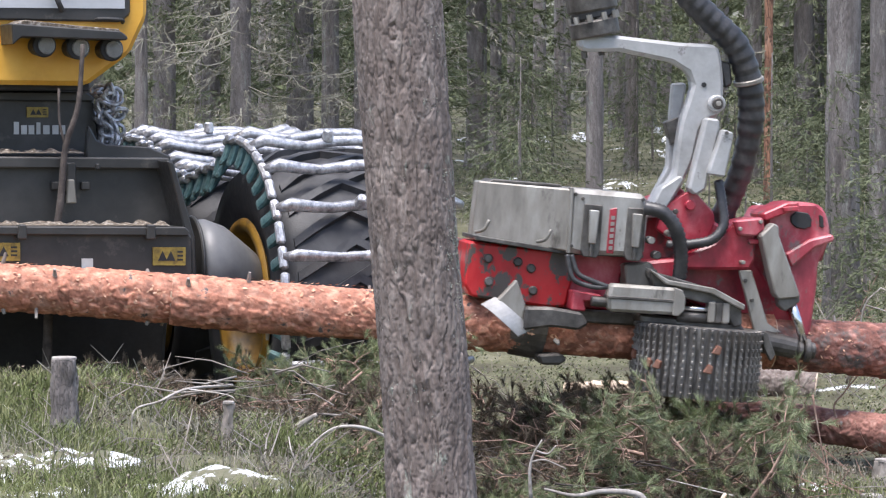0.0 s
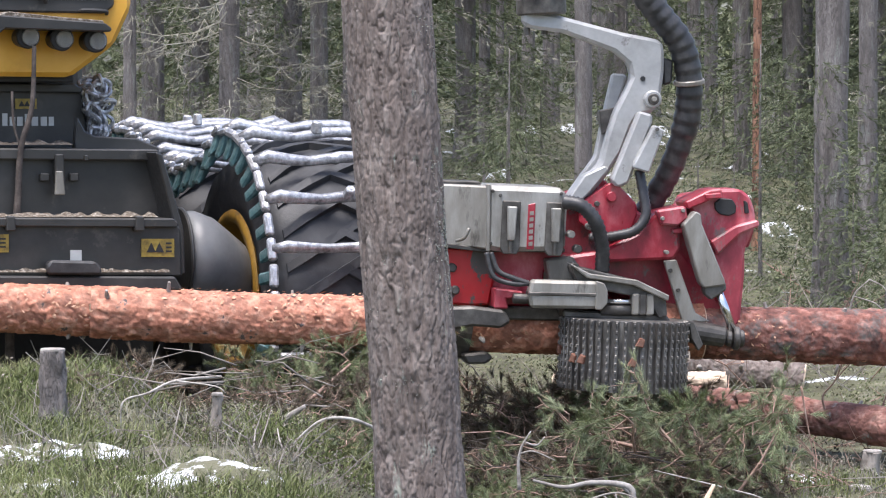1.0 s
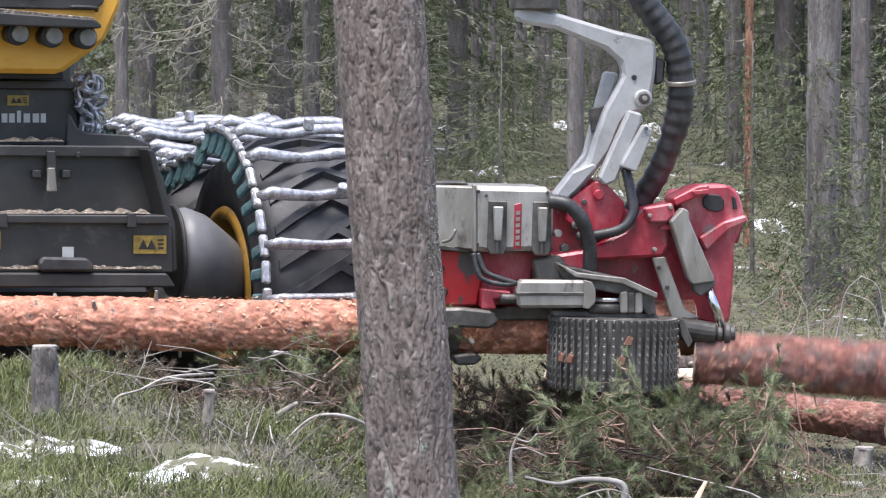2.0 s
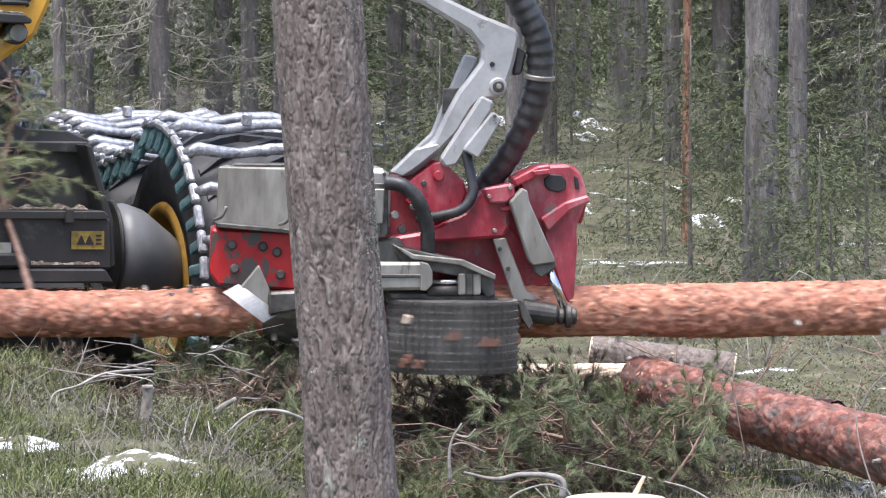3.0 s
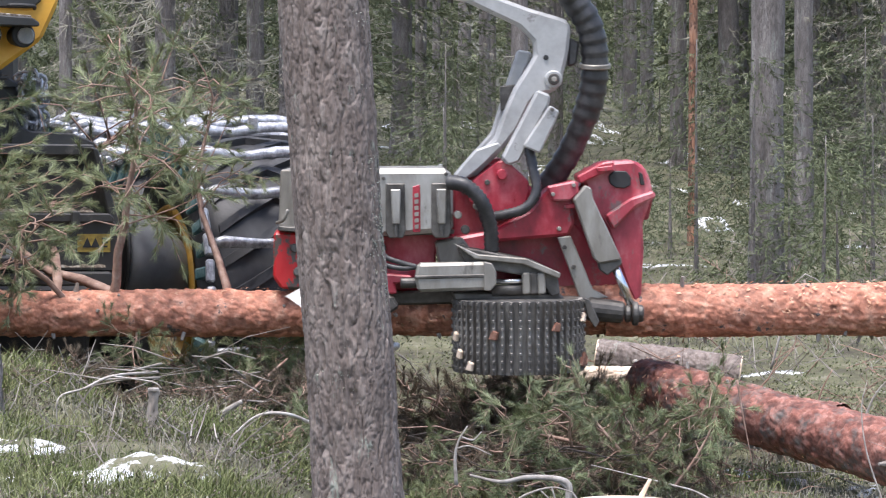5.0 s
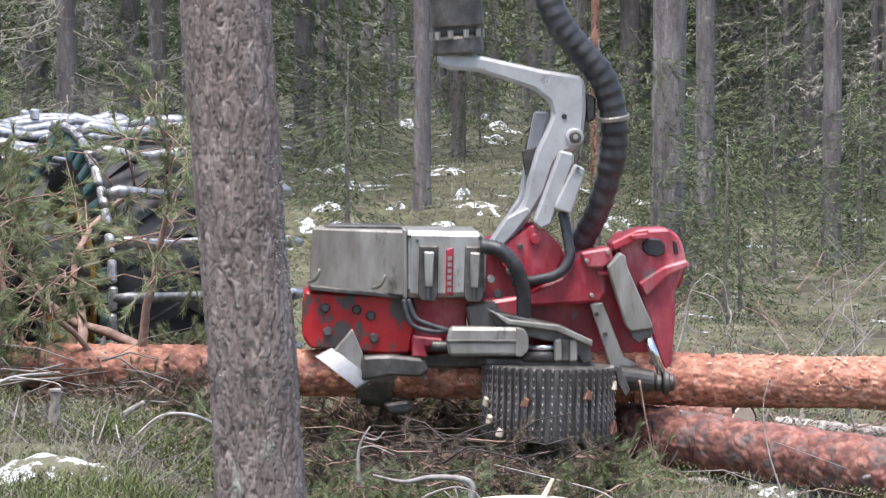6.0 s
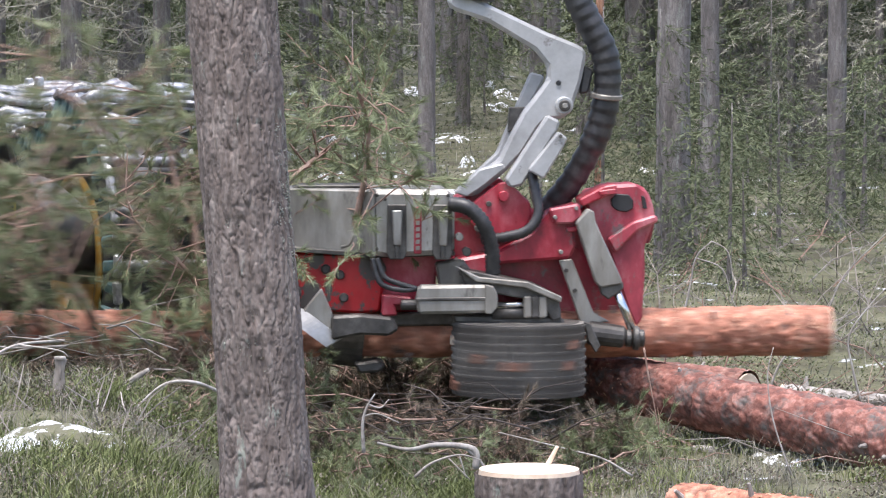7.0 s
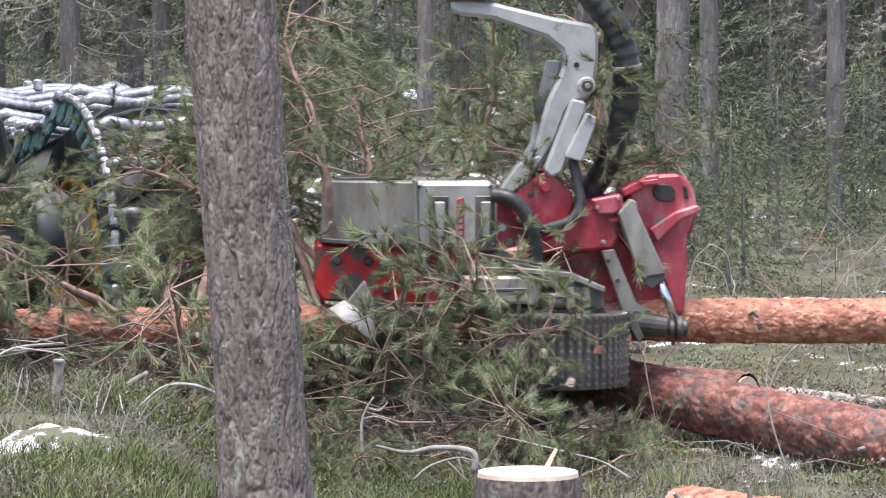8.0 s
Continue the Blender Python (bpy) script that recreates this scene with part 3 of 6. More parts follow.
def far_woods():
    rnd = random.Random(9)
    verts, faces = [], []
    for _ in range(105):
        x, y = rnd.uniform(-26, 30), rnd.uniform(94, 125)
        h, r = rnd.uniform(11, 17), rnd.uniform(1.6, 2.6)
        base = Vector((x, y, lift(x, y)))
        for z in np.arange(0.2, h, 0.3):
            for b in range(7):
                a = rnd.uniform(0, math.tau)
                d = Vector((math.cos(a), math.sin(a), -0.5)).normalized()
                needles_at(verts, faces, base + Vector((0, 0, float(z))) + d * r * (1 - float(z) / h) * rnd.uniform(0.3, 1), d, 3, 0.5, 0.1, 0.7, rnd)
    piece("far_woods", mesh_of("far_woods", [tuple(v) for v in verts], faces, M_SPRUCE), None)
    tagged(bpy.data.objects["far_woods"], "dense dark spruce wood in the distance", "forest", kind="stuff")


build_forest()
young_spruces()
far_woods()


def front_pine():
    d = 10.6
    ob = holder("pine_tree", spot(772, 960, d), "mature pine with cracked grey-brown bark and lichen", "tree", "forest trees")
    base = ob.matrix_basis.translation.copy()
    ob.matrix_basis = Matrix.Translation((base.x, base.y, base.z - 0.1))
    lean = -58 / 880
    heights = list(np.arange(0, 2.5, 0.0042)) + list(np.arange(2.5, 9.1, 0.1))
    t = plated_trunk("trunk", heights, 250, M_PINE, lambda z: 0.141 - 0.041 * z / 9 + 0.014 * np.exp(-z / 0.18), lambda z: (lean * z + 0.004 * np.sin(z * 3), 0.02 * z), 2)
    piece("trunk", t, None, ob)
    c = spruce_crown("crown", 7, 6.5, 11, 2.0, 0.5, M_NEEDLE, fine_to=0)
    piece("crown", c, None, ob)
    # tufts of grey lichen on the side towards the clearing
    rnd = random.Random(6)
    z0 = ob.matrix_basis.translation.z
    for u, v, n, s in ((748, 183, 26, 0.026), (704, 328, 20, 0.022), (760, 312, 22, 0.024), (800, 312, 16, 0.02), (790, 370, 14, 0.025), (800, 410, 16, 0.025), (806, 450, 20, 0.03), (775, 500, 16, 0.03), (800, 560, 14, 0.03),
                       (770, 620, 12, 0.028), (720, 470, 8, 0.03), (815, 520, 14, 0.025), (822, 640, 12, 0.02), (700, 560, 6, 0.03), (735, 690, 8, 0.03), (800, 720, 10, 0.03), (780, 60, 8, 0.03), (820, 250, 12, 0.015), (812, 120, 8, 0.02)):
        p = spot(u, v, d)
        z = p.z - z0
        axis = base.x + lean * z
        r = 0.139 + (0.098 - 0.139) * z / 9
        verts, faces = [], []
        for _ in range(n * 9):
            off = max(-0.97, min(0.97, (p.x - axis + rnd.gauss(0, s)) / r))
            zz = z + rnd.gauss(0, s * 0.8)
            out = Vector((off, -math.sqrt(1 - off * off), 0))
            q = Vector((lean * zz, 0.02 * zz, zz)) + out * (r - 0.003)
            nn = (out + Vector((rnd.gauss(0, 0.6), rnd.gauss(0, 0.6), rnd.gauss(0, 0.6)))).normalized()
            a = nn.orthogonal().normalized() * rnd.uniform(0.0008, 0.002)
            i = len(verts)
            verts += [q - a, q + a, q + nn * rnd.uniform(0.004, 0.009) + a * 1.6, q + nn * rnd.uniform(0.004, 0.009) - a * 1.6]
            faces.append((i, i + 1, i + 2, i + 3))
        tagged(piece("lichen", mesh_of("lichen", [tuple(x) for x in verts], faces, M_TUFT), None, ob, "grey-green tuft of lichen"), kind="stuff")


front_pine()
# ---- harvester ----
W = 15.2 / F  # one step of the machine's drawing grid, in metres


CORE = spot(415, 540, 15.2)
LEAN = radians(20)


def Q(u, v, y=0.0):
    """Local x and z of the point at depth y of the machine that lies on the bearing u, v."""
    g = (u - 784) / F
    x = (g * (CORE.y + y * math.cos(LEAN)) - CORE.x + y * math.sin(LEAN)) / (math.cos(LEAN) - g * math.sin(LEAN))
    far = CORE.y + x * math.sin(LEAN) + y * math.cos(LEAN)
    return (x, EYE + (HOR - v) / F * far - CORE.z)


def mslab(pts, y0, y1, bevel=0.004):
    return slab([Q(u, v, y0) for u, v in pts], y0, y1, bevel)


def build_machine():
    at = Matrix.Translation(spot(415, 540, 15.2)) @ Matrix.Rotation(radians(20), 4, "Z")
    har = holder("harvester", at, "black and yellow forest harvester with steel tracks", "harvester")
    gz = -0.70
    # wheels: front and rear tyre under one track
    R, width = 0.66, 0.74
    prof = [(0.0, 0.36), (0.0, 0.4), (-0.03, 0.48), (-0.02, 0.58), (0.05, 0.635), (0.15, R), (width - 0.15, R), (width - 0.05, 0.635), (width + 0.02, 0.58), (width + 0.03, 0.48), (width, 0.4), (width, 0.36)]
    def wheel(y):
        wh = new("wheel")
        wh.parent = har
        wh.matrix_basis = Matrix.Translation((0.06, y, 0))
        bm = bmesh.new()
        seg, rings = 72, []
        for k in range(seg):
            a = math.tau * k / seg
            rings.append([bm.verts.new((x, -r * math.cos(a), r * math.sin(a))) for x, r in prof])
        for k in range(seg):
            p, q = rings[k], rings[(k + 1) % seg]
            for i in range(len(prof) - 1):
                bm.faces.new((p[i], p[i + 1], q[i + 1], q[i]))
        ty = part("tyre", bm, M_TYRE, wh, "", True)
        for k in range(26):
            for side in (0, 1):
                a0 = math.tau * (k + 0.5 * side) / 26
                lug = bmesh.new()
                vs = []
                for i in range(6):
                    t = i / 5
                    x = 0.04 + t * 0.4
                    x = x if not side else width - x
                    a = a0 + 0.34 * t
                    rr = R - 0.02 - (0.05 * (1 - t * 4) if t < 0.25 else 0)
                    hw = 0.028
                    for da, dr in ((-hw, 0), (-hw * 0.75, 0.05), (hw * 0.75, 0.05), (hw, 0)):
                        aa = a + da / R
                        vs.append(lug.verts.new((x, -(rr + dr) * math.cos(aa), (rr + dr) * math.sin(aa))))
                for i in range(5):
                    for j in range(3):
                        lug.faces.new((vs[i * 4 + j], vs[i * 4 + j + 1], vs[i * 4 + j + 5], vs[i * 4 + j + 4]))
                lug.faces.new(vs[:4]), lug.faces.new(vs[-4:])
                part("tread_lug", lug, M_TYRE, ty)
        bm = bmesh.new()
        rings = []
        for k in range(48):
            a = math.tau * k / 48
            rings.append([bm.verts.new((x, -r * math.cos(a), r * math.sin(a))) for x, r in ((-0.015, 0.385), (-0.03, 0.375), (-0.03, 0.335), (0.03, 0.32), (0.15, 0.3), (0.17, 0.1))])
        for k in range(48):
            p, q = rings[k], rings[(k + 1) % 48]
            for i in range(5):
                bm.faces.new((p[i], p[i + 1], q[i + 1], q[i]))
        part("rim", bm, M_RIM, wh, "yellow wheel rim", True)
        return wh
    wheel(0)
    wheel(1.55)
    # track: cross bars over the front wheel and back along the top run
    x0, x1 = -0.05, width + 0.06
    bar = sweep([(x0, 0, 0.0), (x0 + 0.06, 0, 0.03), (x0 + 0.15, 0, 0.012), (0.2, 0, 0.0), (0.34, 0, 0.02), (0.48, 0, 0.022), (0.6, 0, 0.0), (x1 - 0.13, 0, 0.012), (x1 - 0.06, 0, 0.03), (x1, 0, 0.0)],
                [0.02, 0.03, 0.026, 0.023, 0.026, 0.026, 0.023, 0.026, 0.03, 0.02], 8, True, None, 0.8)
    bar_me = bpy.data.meshes.new("track_bar")
    bar.to_mesh(bar_me)
    bar.free()
    bar_me.polygons.foreach_set("use_smooth", [True] * len(bar_me.polygons))
    st = soften(sweep([(0.3, 0, 0.02), (0.3, 0, 0.075)], [0.03, 0.022], 8), 0.006)
    st_me = bpy.data.meshes.new("stud")
    st.to_mesh(st_me)
    st.free()
    link = soften(sweep([(0, -0.05, 0), (0, 0.05, 0)], 0.022, 8), 0.008)
    link_me = bpy.data.meshes.new("track_link")
    link.to_mesh(link_me)
    link.free()
    lug = slab([(-0.01, 0.03), (0.015, 0.03), (0.012, -0.03), (-0.012, -0.075), (-0.036, -0.1), (-0.042, -0.085), (-0.026, -0.04)], -0.026, 0.026, 0.01)
    lug_me = bpy.data.meshes.new("side_lug")
    lug.to_mesh(lug_me)
    lug.free()
    trk = new("track")
    trk.parent = har
    trk.matrix_basis = Matrix.Translation((0.06, 0, 0))
    RR = 0.735
    stations = []
    for k in range(-3, 6):
        a = radians(19 + 18 * (k - 0) - 0)
        if a < radians(92):
            stations.append(((0, -RR * math.cos(a), RR * math.sin(a)), math.pi / 2 - a))
    arc = stations[-1][0]
    for k in range(1, 14):
        sag = 0.17 * math.sin(math.pi * min(1, max(0, (arc[1] + 0.15 * k) / 1.55)))
        stations.append(((0, arc[1] + 0.15 * k, RR - 0.012 - sag + 0.012 * math.sin(k * 2.3)), 0.0))
    rnd = random.Random(1)
    for i, (p, a) in enumerate(stations):
        m = Matrix.Translation(p) @ Matrix.Rotation(a, 4, "X")
        b = piece("track_bar", bar_me, M_TRACK, trk, "", m @ pose(0, 0, 0, 0, rnd.uniform(-0.8, 0.8), rnd.uniform(-1.5, 1.5)))
        if i % 2 == 0:
            piece("stud", st_me, M_TRACK, b, "", pose(0.02 * (i % 3), 0, 0))
        for off in (0.0, 0.5):
            aa = a - radians(18) * off
            q = Vector(p) if off == 0 else (Vector((0, -RR * math.cos(math.pi / 2 - aa), RR * math.sin(math.pi / 2 - aa))) if a > 0.03 else Vector(p) + Vector((0, 0.113, 0)))
            mm = Matrix.Translation(q) @ Matrix.Rotation(aa, 4, "X")
            piece("track_link", link_me, M_TRACK, trk, "", mm @ pose(-0.05, 0, -0.01, rnd.uniform(-6, 6), 0, rnd.uniform(-6, 6)))
            piece("side_lug", lug_me, M_LUG, trk, "teal-tinted worn steel lug", mm @ pose(-0.045, 0, -0.03, rnd.uniform(-7, 7), rnd.uniform(-8, 8), 0))
    # axle casing: a grey cone into the rim
    part("axle_casing", sweep([(Q(338, 470, -0.3)[0], -0.3, Q(338, 470, -0.3)[1]), (Q(342, 470, -0.3)[0], -0.3, Q(342, 470, -0.3)[1]), (Q(354, 474, -0.29)[0], -0.29, Q(354, 474, -0.29)[1]), (Q(400, 502, -0.2)[0], -0.2, Q(400, 502, -0.2)[1]), (Q(440, 522, -0.12)[0], -0.12, Q(440, 522, -0.12)[1]), (Q(480, 536, -0.05)[0], -0.05, Q(480, 536, -0.05)[1])], [0.18, 0.205, 0.205, 0.185, 0.155, 0.12], 32), M_FENDER, har, "grey cast axle casing", True)
    part("casing_flange", rod((Q(334, 470, -0.3)[0], -0.3, Q(334, 470, -0.3)[1]), (Q(341, 470, -0.3)[0], -0.3, Q(341, 470, -0.3)[1]), 0.215, 32, 0.006), M_BLACK, har)
    # front frame: stepped black boxes
    L = -640
    part("hood", mslab(((L, 165), (150, 168), (165, 176), (175, 240), (175, 300), (L, 300)), -0.02, 0.9, 0.008), M_BLACK, har, "black hood")
    part("hood_lid", mslab(((L, 160), (152, 163), (168, 172), (166, 180), (L, 174)), -0.05, 0.92, 0.006), M_BLACK, har)
    part("cheek", mslab(((158, 222), (172, 248), (190, 256), (262, 260), (302, 276), (302, 310), (150, 310)), -0.3, -0.24, 0.006), M_BLACK, har)
    box = part("tool_box", mslab(((L, 280), (295, 288), (302, 298), (335, 400), (L, 400)), -0.42, 0.3, 0.008), M_BLACK, har, "black steel tool box")
    part("lid", mslab(((L, 272), (300, 280), (306, 292), (302, 300), (L, 292)), -0.46, 0.3, 0.006), M_BLACK, box)
    fin = part("side_fin", mslab(((296, 284), (308, 288), (345, 420), (348, 500), (330, 505), (330, 420)), -0.62, 0.1, 0.006), M_BLACK, har)
    step = part("lower_box", mslab(((L, 404), (330, 408), (340, 420), (342, 505), (L, 505)), -0.64, 0.2, 0.008), M_BLACK, har, "black lower box")
    part("lid", mslab(((L, 398), (328, 402), (336, 410), (334, 418), (L, 412)), -0.67, -0.38, 0.005), M_BLACK, step)
    part("bumper", mslab(((L, 500), (330, 505), (345, 530), (L, 532)), -0.68, 0.0, 0.008), M_BLACK, har, "black bumper")
    part("tow_eye", mslab(((110, 476), (190, 478), (200, 490), (200, 502), (105, 502), (102, 488)), -0.7, -0.64, 0.01), M_RUBBER, har)
    # near-black block added to paint the deep shade beneath the machine
    part("underside_shade", mslab(((L, 530), (300, 530), (280, 780), (L, 780)), 0.7, 2.4, 0.02), M_INKSHADE, har, "black block standing in for the shade under the machine")
    # litter on the ledges
    for (u0, u1, v, y0, y1) in ((L, 150, 273, -0.40, -0.06), (L, 300, 401, -0.64, -0.45), (L, 320, 499, -0.675, -0.645), (L, 150, 160, -0.02, 0.5)):
        bm = bmesh.new()
        n, w = 220, 5
        g = [[bm.verts.new((Q(u0 + (u1 - u0) * i / n, v, y0)[0], y0 + (y1 - y0) * j / w, Q(u0 + (u1 - u0) * i / n, v, y0)[1] + 0.004 + (0.022 * max(0, noise.noise((i * 0.23, j * 0.6, v)) + 0.25) if 0 < j < w else 0))) for j in range(w + 1)] for i in range(n + 1)]
        for i in range(n):
            for j in range(w):
                bm.faces.new((g[i][j], g[i + 1][j], g[i + 1][j + 1], g[i][j + 1]))
        part("needle_litter", bm, M_DEBRIS, har, "fallen needles and bark chips", True)
    # latch and its keepers
    la = part("latch", mslab(((118, 288), (134, 288), (136, 340), (120, 340)), -0.475, -0.42, 0.005), M_BLACK, box)
    part("latch_handle", mslab(((120, 318), (132, 318), (136, 360), (118, 360)), -0.495, -0.472, 0.004), M_STEEL, la, "bare steel latch handle")
    for u in (100, 152):
        part("latch_keeper", mslab(((u - 8, 322), (u + 8, 322), (u + 8, 336), (u - 8, 336)), -0.45, -0.42, 0.004), M_BLACK, la)
    for u in (40, 268):
        part("lid_hinge", mslab(((u - 7, 398), (u + 7, 398), (u + 8, 424), (u - 8, 424)), -0.69, -0.64, 0.004), M_BLACK, step)
    part("lid_hinge", mslab(((170, 290), (177, 290), (177, 300), (170, 300)), -0.475, -0.44, 0.003), M_BLACK, box)
    # stickers
    def sticker(u, v, w, h, y, parent):
        s = part("warning_sticker", mslab(((u, v), (u + w, v), (u + w, v + h), (u, v + h)), y - 0.004, y + 0.002, 0), M_DECAL, parent, "yellow warning sticker")
        for k in (0.3, 0.55):
            part("warning_mark", mslab(((u + w * (k - 0.14), v + h * 0.75), (u + w * k, v + h * 0.2), (u + w * (k + 0.14), v + h * 0.75)), y - 0.007, y - 0.003, 0), M_INKSHADE, s)
        for k in range(3):
            part("print_bar", mslab(((u + w * 0.75, v + h * (0.2 + 0.22 * k)), (u + w * 0.92, v + h * (0.2 + 0.22 * k)), (u + w * 0.92, v + h * (0.3 + 0.22 * k)), (u + w * 0.75, v + h * (0.3 + 0.22 * k))), y - 0.007, y - 0.003, 0), M_INKSHADE, s)
    sticker(270, 438, 58, 32, -0.645, step)
    sticker(-30, 430, 65, 32, -0.645, step)
    sticker(48, 190, 38, 18, -0.025, har)
    part("label", mslab(((144, 458), (164, 458), (164, 480), (144, 480)), -0.648, -0.642, 0), M_PALE, step, "small pale worn label")
    # maker's mark as a plain pale bar with gaps
    for u0, u1, v0 in ((25, 34, 216), (38, 48, 222), (51, 61, 222), (65, 72, 217), (77, 88, 222), (93, 104, 222), (107, 116, 222)):
        part("maker_mark", mslab(((u0, v0), (u1, v0), (u1, 238), (u0, 238)), -0.026, -0.019, 0), M_PALE, har, "pale maker's mark")
    # heap of chain at the hood's end
    ring = []
    link_bm = bmesh.new()
    loop = [Vector((0.03 * math.cos(a), 0, 0.045 * math.sin(a))) for a in np.linspace(0, math.tau, 13)]
    sweep(loop, 0.0085, 6, False, link_bm)
    lm = bpy.data.meshes.new("chain_link")
    link_bm.to_mesh(lm)
    link_bm.free()
    ch = new("chain")
    ch.parent = har
    tagged(ch, "heap of bright steel chain")
    for i in range(52):
        t = rnd.random()
        u, v = 183 + rnd.uniform(-13, 18), 152 + t * 100
        u += 6 * t
        p = Q(u, v)
        piece("chain_link", lm, M_TRACK, ch, "", Matrix.Translation((p[0], rnd.uniform(-0.08, 0.1), p[1])) @ Euler((rnd.uniform(0, 6), rnd.uniform(0, 6), rnd.uniform(0, 6))).to_matrix().to_4x4())
    # cab
    cab = new("cab")
    cab.parent = har
    tagged(cab, "yellow cab front")
    part("cab_shell", mslab(((L, -60), (228, -60), (262, -20), (262, 30), (232, 95), (155, 152), (-10, 150), (-40, 90), (-60, -20)), -0.28, 1.3, 0.02), M_YELLOW, cab, "yellow painted cab front")
    part("cab_floor", mslab(((-20, 146), (160, 149), (160, 162), (-20, 160)), -0.2, 1.0, 0.006), M_INKSHADE, cab)
    part("window_frame", mslab(((L, -300), (232, -300), (232, 26), (215, 40), (L, 24)), -0.3, -0.27, 0.008), M_BLACK, cab, "black window frame")
    part("windscreen", mslab(((L, -290), (222, -290), (222, 16), (L, 10)), -0.306, -0.298, 0), M_WINDOW, cab)
    part("roof_post", mslab(((228, -400), (262, -400), (262, -20), (228, -30)), -0.28, 1.2, 0.01), M_YELLOW, cab)
    part("roof_post", mslab(((L, -420), (262, -420), (262, -300), (L, -300)), -0.3, 1.3, 0.02), M_YELLOW, cab)
    vis = part("lamp_shelf", mslab(((22, 42), (215, 56), (228, 66), (226, 72), (40, 66), (24, 80)), -0.5, -0.27, 0.005), M_BLACK, cab, "black lamp shelf")
    part("shelf_litter", mslab(((45, 36), (140, 46), (212, 52), (214, 57), (24, 44)), -0.48, -0.3, 0.003), M_DEBRIS, vis)
    for u, v in ((78, 81), (138, 85), (197, 88)):
        p = Q(u, v, -0.4)
        lp = part("work_lamp", rod((p[0], -0.42, p[1]), (p[0], -0.27, p[1]), 0.052, 20, 0.012, 0.04), M_INKSHADE, cab, "round black work lamp")
        q = Q(u + 6, v, -0.43)
        lp_in = part("reflector", rod((q[0], -0.428, q[1]), (q[0], -0.41, q[1]), 0.036, 20, 0.004), M_STEEL, lp)
        part("lens", rod((q[0], -0.436, q[1]), (q[0], -0.427, q[1]), 0.037, 20, 0.003), M_GLASS, lp)
    part("wiper", sweep(smooth_path([(Q(95, -20, -0.33)[0], -0.33, Q(95, -20, -0.33)[1]), (Q(105, 5, -0.35)[0], -0.35, Q(105, 5, -0.35)[1]), (Q(112, 20, -0.33)[0], -0.33, Q(112, 20, -0.33)[1])], 4), 0.012, 8), M_INKSHADE, cab)
    part("grab_handle", sweep(smooth_path([(Q(170, 36, -0.31)[0], -0.31, Q(170, 36, -0.31)[1]), (Q(180, 34, -0.33)[0], -0.33, Q(180, 34, -0.33)[1]), (Q(215, 36, -0.33)[0], -0.33, Q(215, 36, -0.33)[1]), (Q(218, 40, -0.3)[0], -0.3, Q(218, 40, -0.3)[1])], 4), 0.009, 8), M_INKSHADE, cab)
    # rear body closes the machine behind
    part("rear_body", block(Q(-640, 0)[0], -0.3, 1.3, 3.6, -0.1, 1.2, 0.03), M_BLACK, har)
    return har, cab


HARVESTER, CAB = build_machine()
# ---- harvester head ----
G = 13.9 / F  # one step of the head's drawing grid, in metres


def H(x, y):
    return ((x - 953) * G, (337 - y) * G)


def HS(*pts):
    return [H(x, y) for x, y in pts]


